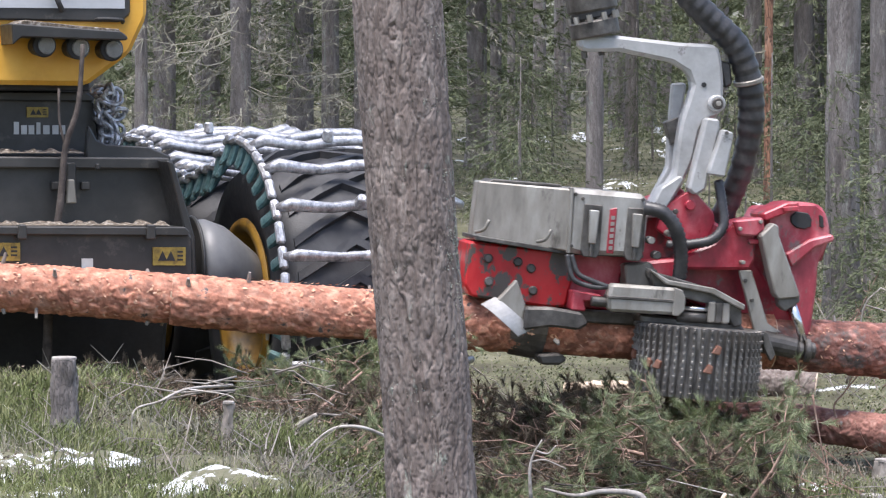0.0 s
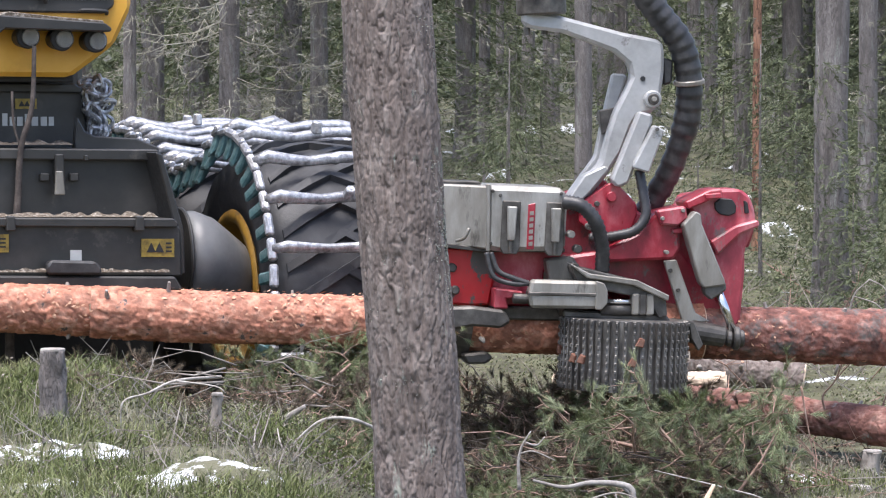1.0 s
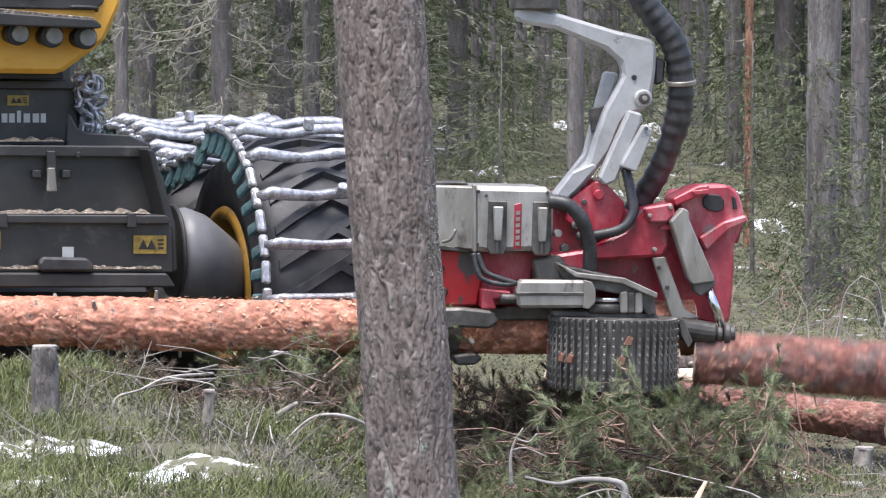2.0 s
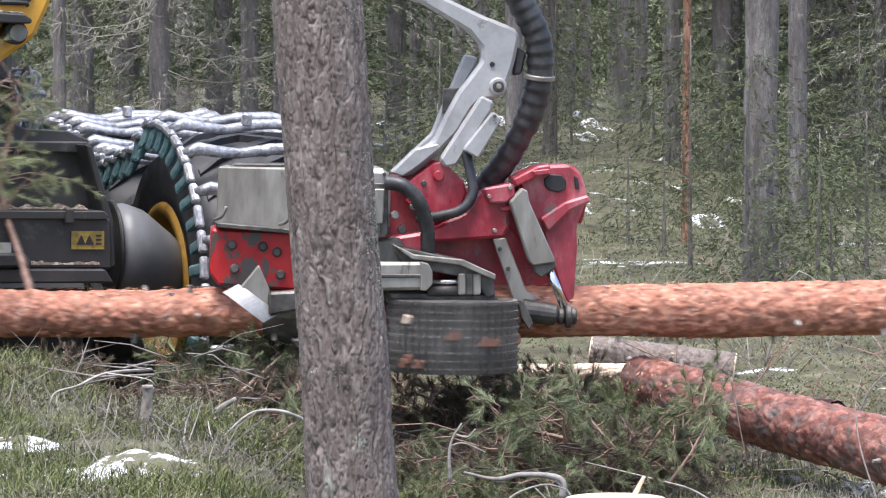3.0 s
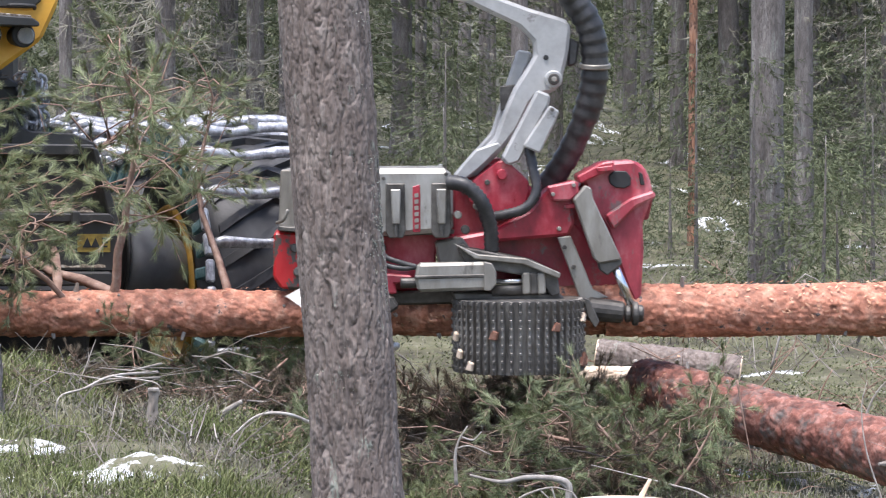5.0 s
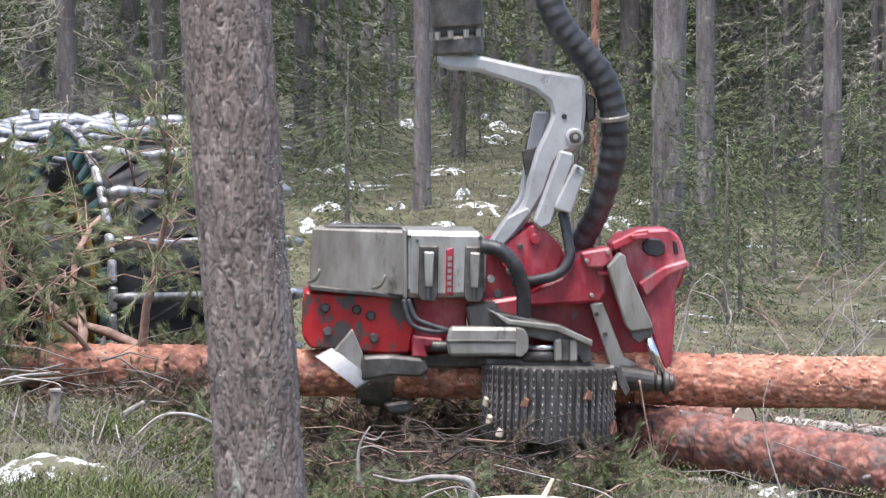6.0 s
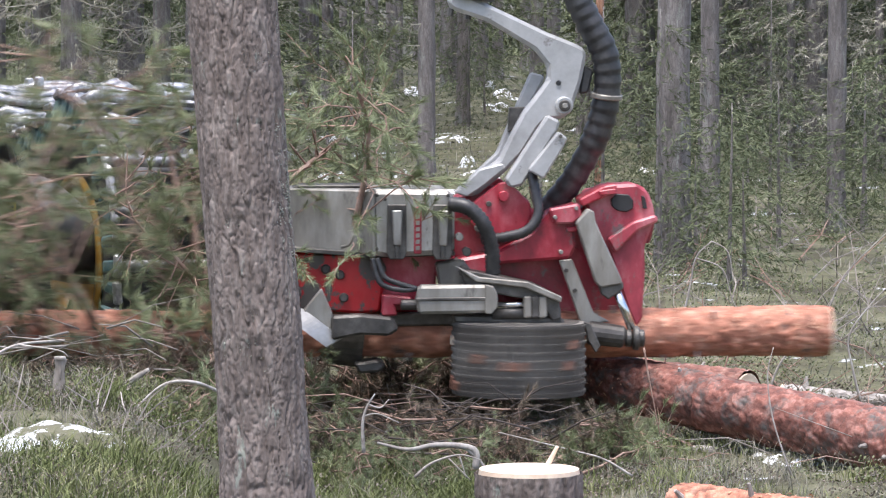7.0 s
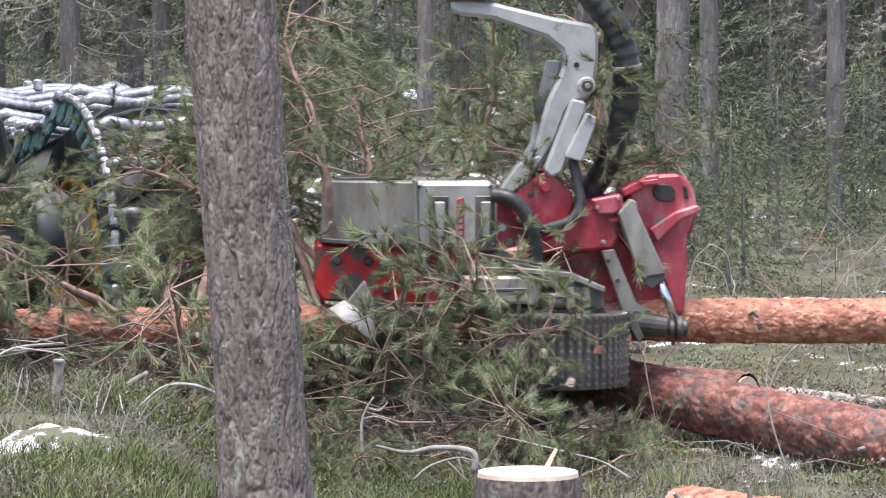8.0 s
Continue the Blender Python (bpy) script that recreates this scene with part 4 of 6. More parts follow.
def build_head():
    head = holder("log_processor", Matrix.Identity(4), "red and grey harvester head gripping a pine stem", "harvester head")
    # body: red frame behind, red lower side, grey covers in front
    part("rear_frame", slab(HS((870, 350), (935, 322), (1060, 395), (1100, 360), (1110, 335), (1140, 330), (1150, 470), (1110, 560), (1000, 545), (860, 520)), 0.02, 0.36, 0.012), M_RED, head, "worn dark red frame")
    part("side_plate", slab(HS((548, 440), (735, 445), (748, 470), (735, 545), (700, 548), (560, 540), (546, 520)), -0.14, 0.3, 0.01), M_REDWEAR, head, "scraped red side plate")
    part("mid_plate", slab(HS((735, 440), (868, 446), (868, 470), (835, 480), (835, 545), (735, 548)), -0.1, 0.28, 0.008), M_RED, head)
    top = [H(718, 328), H(858, 328), H(864, 345), H(864, 440), H(745, 447), H(720, 443)]
    part("front_cover", slab(top, -0.24, 0.25, 0.02), M_COVER, head, "dusty grey cover with two latches")
    bm = bmesh.new()
    a = [bm.verts.new(v) for v in ((*H(560, 330)[:1], -0.06, H(560, 330)[1]), (H(722, 330)[0], -0.235, H(722, 330)[1]), (H(724, 443)[0], -0.235, H(724, 443)[1]), (H(556, 432)[0], -0.06, H(556, 432)[1]))]
    b = [bm.verts.new((v.co.x + 0.03, 0.25, v.co.z)) for v in a]
    bm.faces.new(a), bm.faces.new(b[::-1])
    for i in range(4):
        bm.faces.new((a[i], b[i], b[(i + 1) % 4], a[(i + 1) % 4]))
    bmesh.ops.recalc_face_normals(bm, faces=bm.faces)
    part("side_cover", soften(bm, 0.006), M_STEEL, head, "dusty grey cover with a bent edge")
    part("top_plate", slab(HS((580, 331), (590, 325), (715, 324), (720, 329)), -0.02, 0.22, 0.003), M_DARKSTEEL, head)
    for x in (763, 843):
        fr = part("latch_frame", slab(HS((x - 17, 354), (x + 16, 354), (x + 17, 440), (x + 12, 450), (x - 12, 450), (x - 18, 440)), -0.25, -0.23, 0.004), M_DARKSTEEL, head)
        part("latch", slab(HS((x - 9, 364), (x + 9, 364), (x + 7, 425), (x - 6, 425)), -0.275, -0.248, 0.004), M_COVER, fr, "light grey latch")
        part("latch_hook", rod((H(x, 425)[0], -0.26, H(x, 425)[1]), (H(x, 447)[0], -0.26, H(x, 447)[1]), 0.008, 8), M_DARKSTEEL, fr)
    nm = part("name_plate", slab(HS((793, 360), (806, 356), (806, 440), (793, 440)), -0.246, -0.236, 0.002), M_RED, head, "red plate with unreadable pale print")
    for k in range(6):
        part("print_bar", slab(HS((796, 372 + k * 11), (803, 371 + k * 11), (803, 378 + k * 11), (796, 379 + k * 11)), -0.249, -0.245, 0), M_STEEL, nm)
    # red pivot bracket
    part("pivot_bracket", slab(HS((900, 352), (945, 318), (962, 316), (1000, 352), (1003, 372), (990, 405), (935, 415), (895, 390)), -0.09, -0.05, 0.006), M_RED, head, "bright red pivot bracket")
    part("pivot_bracket", slab(HS((890, 347), (935, 314), (952, 312), (992, 350), (990, 405), (935, 415), (895, 390)), 0.1, 0.14, 0.006), M_RED, head, "bright red pivot bracket")
    part("pivot_pin", rod((0, -0.115, -0.01), (0, 0.16, -0.01), 0.022, 16, 0.004), M_RED, head)
    part("bolt", rod((H(927, 355)[0], -0.105, H(927, 355)[1]), (H(927, 355)[0], -0.08, H(927, 355)[1]), 0.012, 8, 0.002), M_DARKSTEEL, head)
    # long red beam to the saw housing
    part("beam", slab(HS((868, 452), (935, 440), (1000, 405), (1035, 365), (1085, 352), (1090, 372), (1075, 382), (1080, 430), (1070, 450), (940, 460), (935, 500), (868, 520)), -0.15, 0.1, 0.012), M_RED, head, "red beam with a grimy underside")
    part("beam_head", slab(HS((1030, 362), (1083, 352), (1088, 375), (1072, 388), (1040, 388)), -0.19, -0.12, 0.008), M_FADED, head)
    for x, y in ((1041, 376), (1078, 360), (1052, 437)):
        p = H(x, y)
        part("bolt", rod((p[0], -0.205, p[1]), (p[0], -0.14, p[1]), 0.009, 8, 0.002), M_STEEL, head)
    part("belly", slab(HS((930, 440), (1085, 430), (1120, 470), (1195, 560), (1180, 575), (1110, 560), (1060, 560), (940, 500)), -0.02, 0.22, 0.01), M_RED, head, "dark red housing")
    # saw housing
    part("saw_housing", slab(HS((1097, 350), (1130, 322), (1190, 318), (1207, 330), (1217, 352), (1222, 378), (1215, 400), (1203, 430), (1205, 470), (1200, 560), (1190, 575), (1175, 545), (1140, 440), (1110, 395)), -0.1, 0.16, 0.012), M_FADED, head, "faded red saw housing")
    part("housing_rib", slab(HS((1135, 415), (1180, 385), (1222, 372), (1226, 384), (1190, 400), (1150, 440)), -0.14, -0.09, 0.008), M_FADED, head)
    part("housing_lip", slab(HS((1085, 345), (1128, 322), (1150, 318), (1152, 330), (1120, 345), (1090, 358)), -0.16, 0.1, 0.006), M_RED, head)
    # openings are not cut: black plates paint the darkness inside them
    bm = slab(HS((1142, 345), (1152, 336), (1174, 337), (1182, 347), (1182, 362), (1170, 368), (1154, 366), (1144, 358)), -0.115, -0.09, 0.004)
    part("slot_dark", bm, M_INKSHADE, head)
    bm = slab(HS((1196, 338), (1203, 342), (1207, 362), (1199, 362)), -0.115, -0.09, 0.003)
    part("slot_dark", bm, M_INKSHADE, head)
    part("housing_lug", slab(HS((1205, 375), (1222, 372), (1226, 380), (1215, 425), (1200, 425)), -0.05, 0.05, 0.006), M_RED, head)
    # grey strap and tilting cylinder
    part("strap", slab(HS((1050, 453), (1073, 450), (1112, 545), (1140, 560), (1090, 566)), -0.16, -0.13, 0.004), M_STEEL, head)
    for x, y in ((1062, 470), (1078, 505)):
        p = H(x, y)
        part("bolt", rod((p[0], -0.172, p[1]), (p[0], -0.15, p[1]), 0.009, 8, 0.002), M_DARKSTEEL, head)
    part("cylinder_cover", slab(HS((1076, 385), (1098, 360), (1108, 365), (1110, 382), (1158, 485), (1158, 492), (1120, 498), (1112, 490)), -0.24, -0.15, 0.006), M_STEEL, head, "dusty grey cylinder cover")
    part("cylinder_end", slab(HS((1118, 492), (1160, 486), (1162, 500), (1135, 520), (1122, 510)), -0.225, -0.16, 0.006), M_DARKSTEEL, head)
    p0, p1 = H(1148, 500), H(1178, 572)
    part("piston_rod", rod((p0[0], -0.2, p0[1]), (p1[0], -0.2, p1[1]), 0.018, 14), M_CHROME, head, "bright chrome rod", True)
    p0, p1 = H(1100, 578), H(1165, 586)
    part("link_arm", rod((p0[0], -0.2, p0[1]), (p1[0], -0.2, p1[1]), 0.05, 16, 0.01, 0.045), M_DARKSTEEL, head)
    for x, w in ((1172, 0.036), (1185, 0.05), (1194, 0.036)):
        p = H(x, 588)
        part("knuckle", soften(sweep([(p[0] - 0.013, -0.2, p[1]), (p[0] + 0.013, -0.2, p[1])], w, 14), 0.006), M_DARKSTEEL, head)
    part("link_plate", slab(HS((1090, 556), (1102, 560), (1120, 600), (1112, 612), (1098, 590)), -0.27, -0.24, 0.004), M_DARKSTEEL, head)
    # feed motor cover and cylinder
    part("motor_shelf", slab(HS((870, 465), (905, 470), (1000, 490), (1045, 512), (1050, 550), (1035, 555), (1010, 520), (885, 500)), -0.3, -0.1, 0.006), M_DARKSTEEL, head)
    part("motor_hood", slab(HS((832, 458), (880, 450), (895, 470), (915, 500), (840, 500)), -0.2, 0.0, 0.008), M_STEEL, head)
    part("shelf_edge", slab(HS((862, 458), (905, 478), (990, 486), (1050, 512), (1048, 522), (985, 496), (900, 486)), -0.33, -0.29, 0.004), M_STEEL, head)
    part("feed_cylinder", slab(HS((800, 493), (918, 491), (930, 496), (936, 508), (936, 530), (925, 540), (800, 543), (795, 520)), -0.34, -0.24, 0.012), M_STEEL, head, "grimy grey hydraulic cylinder")
    part("cylinder_band", slab(HS((795, 514), (937, 512), (938, 518), (795, 520)), -0.345, -0.235, 0.003), M_DARKSTEEL, head)
    part("cylinder_band", slab(HS((915, 490), (930, 494), (937, 508), (937, 530), (926, 542), (915, 541)), -0.347, -0.232, 0.004), M_STEEL, head)
    p0, p1 = H(936, 527), H(1000, 526)
    part("piston_rod", rod((p0[0], -0.29, p0[1]), (p1[0], -0.29, p1[1]), 0.011, 14), M_CHROME, head, "bright chrome rod", True)
    p0, p1 = H(930, 543), H(1010, 541)
    part("cylinder_pipe", rod((p0[0], -0.28, p0[1]), (p1[0], -0.28, p1[1]), 0.024, 12), M_DARKSTEEL, head, "", True)
    for x in (990, 1003, 1016):
        part("rod_eye", slab(HS((x - 7, 512), (x + 7, 510), (x + 8, 548), (x - 6, 550)), -0.32, -0.25, 0.006), M_STEEL if x != 1003 else M_DARKSTEEL, head)
    p0, p1 = H(770, 528), H(798, 528)
    part("feed_cylinder_neck", rod((p0[0], -0.28, p0[1]), (p1[0], -0.28, p1[1]), 0.022, 12, 0.004), M_DARKSTEEL, head)
    part("red_bracket", slab(HS((738, 512), (790, 516), (790, 528), (760, 530), (765, 548), (738, 548)), -0.25, -0.1, 0.006), M_RED, head)
    # hoses
    def hose(pts, r, name="hose", ribs=True, parent=None, mat=None):
        path = smooth_path(pts, 10)
        radii = [r * (1 + (0.07 if i % 2 else -0.09)) for i in range(len(path))] if ribs else r
        return part(name, sweep(path, radii, 14), mat or M_RUBBER, parent or head, "", True)
    hose([(*H(855, 352)[:1], -0.27, H(855, 352)[1]), (H(885, 358)[0], -0.3, H(885, 358)[1]), (H(912, 385)[0], -0.3, H(912, 385)[1]), (H(928, 430)[0], -0.27, H(928, 430)[1]), (H(931, 475)[0], -0.25, H(931, 475)[1])], 0.03)
    hose([(H(1000, 292)[0], -0.12, H(1000, 292)[1]), (H(1008, 335)[0], -0.15, H(1008, 335)[1]), (H(1012, 372)[0], -0.17, H(1012, 372)[1]), (H(992, 400)[0], -0.18, H(992, 400)[1]), (H(955, 412)[0], -0.16, H(955, 412)[1]), (H(915, 418)[0], -0.12, H(915, 418)[1])], 0.021)
    for dy, dx in ((0, 0), (10, -8)):
        hose([(H(728 + dx, 448)[0], -0.26, H(728, 448)[1]), (H(742 + dx, 480)[0], -0.27, H(742, 480 + dy)[1]), (H(770, 494)[0], -0.28, H(770, 492 + dy)[1]), (H(798, 502)[0], -0.28, H(798, 500)[1])], 0.011, "thin_hose", False)
    for x, y, r in ((885, 436, 0.02), (880, 470, 0.024), (905, 395, 0.016), (872, 410, 0.018), (752, 562, 0.026), (870, 520, 0.016)):
        p = H(x, y)
        part("hose_fitting", soften(sweep([(p[0], -0.27, p[1]), (p[0], -0.2, p[1])], r, 6), 0.004), M_STEEL if r < 0.02 else M_DARKSTEEL, head)
    for x, y in ((728, 338), (852, 338), (728, 432), (742, 345), (850, 432), (600, 345), (600, 420), (700, 345), (700, 430)):
        p = H(x, y)
        part("cover_bolt", soften(sweep([(p[0], -0.247 if x > 720 else -0.215 + (720 - x) * 0.00108, p[1]), (p[0], -0.2 if x > 720 else -0.05, p[1])], 0.008, 8), 0.002), M_DARKSTEEL, head)
    part("cover_seam", slab(HS((716, 326), (723, 326), (727, 446), (720, 446)), -0.248, -0.2, 0.003), M_STEEL, head)
    part("cover_lip", slab(HS((556, 428), (722, 441), (866, 437), (866, 444), (722, 449), (556, 436)), -0.2, 0.2, 0.003), M_DARKSTEEL, head)
    for x, y, w in ((1118, 330, 30), (1060, 395, 26)):
        part("weld_plate", slab(HS((x, y), (x + w, y - 4), (x + w + 3, y + 5), (x + 3, y + 8)), -0.17, -0.1, 0.003), M_RED, head)
    # knobs, hooks and hose ends of the scraped side plate
    for x, y in ((585, 468), (590, 510), (665, 480), (672, 520), (640, 470)):
        p = H(x, y)
        part("bolt_head", soften(sweep([(p[0], -0.158, p[1]), (p[0], -0.12, p[1])], 0.021, 8), 0.006), M_DARKSTEEL, head)
    for x, y in ((566, 410), (680, 418)):
        part("grab_hook", sweep(smooth_path([(H(x - 12, y + 12)[0], -0.2, H(x, y + 12)[1]), (H(x, y + 6)[0], -0.24, H(x, y + 6)[1]), (H(x + 8, y - 12)[0], -0.25, H(x, y - 12)[1])], 4), 0.007, 8), M_STEEL, head, "", True)
    # delimbing knives
    kn = part("delimbing_knife", slab(HS((650, 548), (700, 545), (755, 550), (768, 570), (750, 582), (700, 580), (650, 590)), -0.3, -0.2, 0.01), M_DARKSTEEL, head, "dark curved delimbing knife")
    bm = bmesh.new()
    n = 12
    rows = []
    for i in range(n + 1):
        t = i / n
        x, y = 568 + 62 * t + 10 * t * t, 545 + 52 * t ** 1.2
        rows.append([bm.verts.new((H(x + a, y - b)[0], -0.3 + c - 0.04 * math.sin(t * 3), H(x + a, y - b)[1])) for a, b, c in ((0, -4, 0), (28, 10, 0.05), (30, 9, 0.06), (2, -6, 0.012))])
    for r0, r1 in zip(rows, rows[1:]):
        for k in range(4):
            bm.faces.new((r0[k], r0[(k + 1) % 4], r1[(k + 1) % 4], r1[k]))
    bm.faces.new(rows[0]), bm.faces.new(rows[-1][::-1])
    part("blade_edge", bm, M_KNIFE, kn, "worn bright blade edge")
    part("blade_root", slab(HS((600, 540), (632, 500), (652, 545), (650, 575), (630, 590)), -0.27, -0.22, 0.006), M_STEEL, kn)
    # curved blades that close round the stem
    for x0, x1, y1, r, a1 in ((640, 712, 690, 0.118, 4.0),):
        bm = bmesh.new()
        rows = []
        for k in range(19):
            t = k / 18
            a = -0.5 + t * a1
            w0, w1 = H(x0 + 26 * t * t, 0)[0], H(x1 + (y1 - x1) * t, 0)[0]
            rows.append([bm.verts.new((x, 0.02 - q * math.cos(a), -0.575 - q * math.sin(a))) for x, q in ((w0, r), (w0, r + 0.006), ((w0 + w1) / 2, r + 0.012), (w1, r + 0.02), (w1, r))])
        for p, q in zip(rows, rows[1:]):
            for k in range(5):
                bm.faces.new((p[k], p[(k + 1) % 5], q[(k + 1) % 5], q[k]))
        bm.faces.new(rows[0]), bm.faces.new(rows[-1][::-1])
        part("curved_blade", bm, M_DARKSTEEL, head, "dark curved delimbing blade round the stem")
    part("blade_lip", slab(HS((690, 636), (735, 630), (748, 640), (735, 652), (700, 654)), -0.14, 0.02, 0.01), M_DARKSTEEL, head)
    part("inner_frame", slab(HS((735, 548), (870, 545), (875, 570), (735, 572)), -0.12, 0.25, 0.008), M_DARKSTEEL, head)
    part("roller_bracket", slab(HS((860, 545), (1050, 548), (1060, 562), (865, 560)), -0.28, 0.0, 0.008), M_DARKSTEEL, head)
    # feed roller, upright, ribbed with studs
    roller = new("feed_roller")
    roller.parent = head
    roller.empty_display_size = 0.1
    cx, cz = H(978, 622)
    roller.matrix_basis = Matrix.Translation((cx, -0.22, cz))
    R, hh = 0.245, 0.146
    part("drum", soften(sweep([(0, 0, -hh), (0, 0, hh)], R, 40), 0.008), M_ROLLER, roller)
    rib = block(-0.0075, 0.0075, -0.02, 0.012, -hh, hh, 0.003)
    rib_me = bpy.data.meshes.new("rib")
    for k in range(9):
        z = -hh + 0.012 + k * 2 * hh / 9
        geom = block(-0.005, 0.005, -0.026, -0.01, z, z + 0.014, 0.002)
        tmp = bpy.data.meshes.new("stud")
        geom.to_mesh(tmp)
        rib.from_mesh(tmp)
        geom.free()
        bpy.data.meshes.remove(tmp)
    rib.to_mesh(rib_me)
    rib.free()
    for k in range(46):
        piece("rib", rib_me, M_ROLLER, roller, "", Matrix.Rotation(math.tau * k / 46, 4, "Z") @ Matrix.Translation((0, -R, 0)))
    rnd = random.Random(3)
    for k in range(14):
        a, z = rnd.uniform(0, math.tau), rnd.uniform(-0.12, 0.1)
        chip = slab([(-0.02, -0.015), (0.015, -0.02), (0.022, 0.012), (0, 0.022)], -0.012, 0.004, 0.003)
        ob = part("bark_chip", chip, M_LOG if k % 4 else M_CUT, roller, "orange bark chip")
        ob.matrix_basis = Matrix.Rotation(a, 4, "Z") @ Matrix.Translation((0, -R - 0.02, z))
    # the far roller behind the stem
    fx = H(1000, 622)[0]
    part("far_roller", soften(sweep([(fx, 0.42, cz - 0.1), (fx, 0.42, cz + 0.14)], 0.2, 24), 0.006), M_ROLLER, head)
    # tilting arm with cylinder, hose and rotator; turns on the pivot pin
    arm = part("arm", slab(HS((808, 0), (822, -4), (870, 8), (990, 45), (1045, 58), (1060, 64), (1064, 78), (1062, 120), (1052, 172), (1040, 192), (1012, 196), (998, 215), (978, 262), (945, 308), (905, 350),
                              (868, 350), (903, 312), (938, 278), (952, 232), (968, 188), (990, 150), (1002, 126), (998, 102), (972, 78), (880, 40), (820, 30), (808, 22)), -0.06, 0.03, 0.014), M_ARM, head, "grey cast arm with a curved neck")
    part("arm_flange", slab(HS((868, 348), (905, 300), (945, 284), (950, 292), (915, 330), (890, 352)), -0.1, 0.02, 0.006), M_ARM, arm)
    part("far_cheek", slab(HS((974, 118), (996, 120), (1000, 126), (985, 165), (962, 232), (948, 280), (900, 335), (872, 345), (908, 300), (934, 268), (947, 215), (962, 160)), 0.04, 0.09, 0.008), M_ARM, arm)
    part("stop_block", slab(HS((945, 185), (975, 180), (972, 215), (948, 230)), 0.02, 0.08, 0.004), M_DARKSTEEL, arm)
    p = H(1037, 168)
    part("pin_boss", soften(sweep([(p[0], -0.1, p[1]), (p[0], 0.06, p[1])], 0.037, 18), 0.006), M_ARM, arm)
    part("pin_cap", soften(sweep([(p[0], -0.115, p[1]), (p[0], -0.09, p[1])], 0.024, 16), 0.004), M_DARKSTEEL, arm)
    part("pin_bolt", soften(sweep([(p[0], -0.125, p[1]), (p[0], -0.11, p[1])], 0.012, 6), 0.002), M_STEEL, arm)
    p = H(1022, 130)
    part("hole_plug", soften(sweep([(p[0], -0.066, p[1]), (p[0], -0.055, p[1])], 0.011, 12), 0.002), M_INKSHADE, arm)
    part("tilt_cylinder", slab(HS((1008, 188), (1032, 196), (1030, 212), (982, 318), (962, 325), (950, 312)), -0.14, -0.06, 0.01), M_ARM, arm, "grey square tilt cylinder")
    part("tilt_cylinder_cover", slab(HS((1030, 214), (1047, 224), (1043, 238), (1016, 300), (988, 290), (990, 282)), -0.2, -0.13, 0.006), M_ARM, arm, "pale grey cover plate")
    p = H(1034, 222)
    part("bolt", rod((p[0], -0.21, p[1]), (p[0], -0.195, p[1]), 0.008, 8), M_DARKSTEEL, arm)
    for x in (816, 848, 880):
        p = H(x, 37)
        part("flange_bolt", rod((p[0], -0.02, p[1] - 0.01), (p[0], -0.02, p[1] + 0.02), 0.013, 6), M_DARKSTEEL, arm)
    rot = part("rotator", rod((H(845, 0)[0], 0, H(0, 6)[1]), (H(845, 0)[0], 0, H(0, -25)[1]), 0.105, 28, 0.008), M_DARKSTEEL, arm, "black oily rotator")
    part("rotator_ring", rod((H(847, 0)[0], 0, H(0, -28)[1]), (H(847, 0)[0], 0, H(0, -44)[1]), 0.095, 28, 0.006), M_RUBBER, rot)
    part("rotator_body", rod((H(848, 0)[0], 0, H(0, -40)[1]), (H(850, 0)[0], 0, H(0, -150)[1]), 0.108, 28, 0.01), M_DARKSTEEL, rot)
    for k in range(10):
        a = math.tau * k / 10
        x = H(846, 0)[0] + 0.1 * math.cos(a)
        part("bolt_head", rod((x, 0.1 * math.sin(a), H(0, -22)[1]), (x, 0.1 * math.sin(a), H(0, -36)[1]), 0.013, 6), M_STEEL, rot)
    path = [(H(1005, -110)[0], -0.02, H(0, -110)[1]), (H(1025, -40)[0], -0.03, H(0, -40)[1]), (H(1060, 15)[0], -0.03, H(0, 15)[1]), (H(1098, 70)[0], -0.02, H(0, 70)[1]), (H(1112, 140)[0], 0.0, H(0, 140)[1]),
            (H(1105, 215)[0], 0.03, H(0, 215)[1]), (H(1075, 300)[0], 0.07, H(0, 300)[1]), (H(1035, 370)[0], 0.12, H(0, 370)[1]), (H(1005, 430)[0], 0.15, H(0, 430)[1])]
    pth = smooth_path(path, 16)
    main = part("main_hose", sweep(pth, [0.057 * (0.93 + 0.1 * ((i % 5) / 4)) * (1.0 if i < 84 else 0.9) for i in range(len(pth))], 18), M_RUBBER, arm, "thick black wrapped hydraulic hose", True)
    a, b = pth[63], pth[65]
    part("hose_clamp", rod(a, b, 0.066, 18, 0.004), M_STEEL, main)
    part("hose_guide", slab(HS((1062, 92), (1082, 100), (1078, 140), (1062, 145)), -0.03, 0.03, 0.008), M_RUBBER, arm)
    return head, arm, roller


HEAD, ARM, ROLLER = build_head()
# ---- the stem in three cut lengths, lying logs, brush ----
CUT = 0.42  # where the saw cuts, from the pivot along the stem


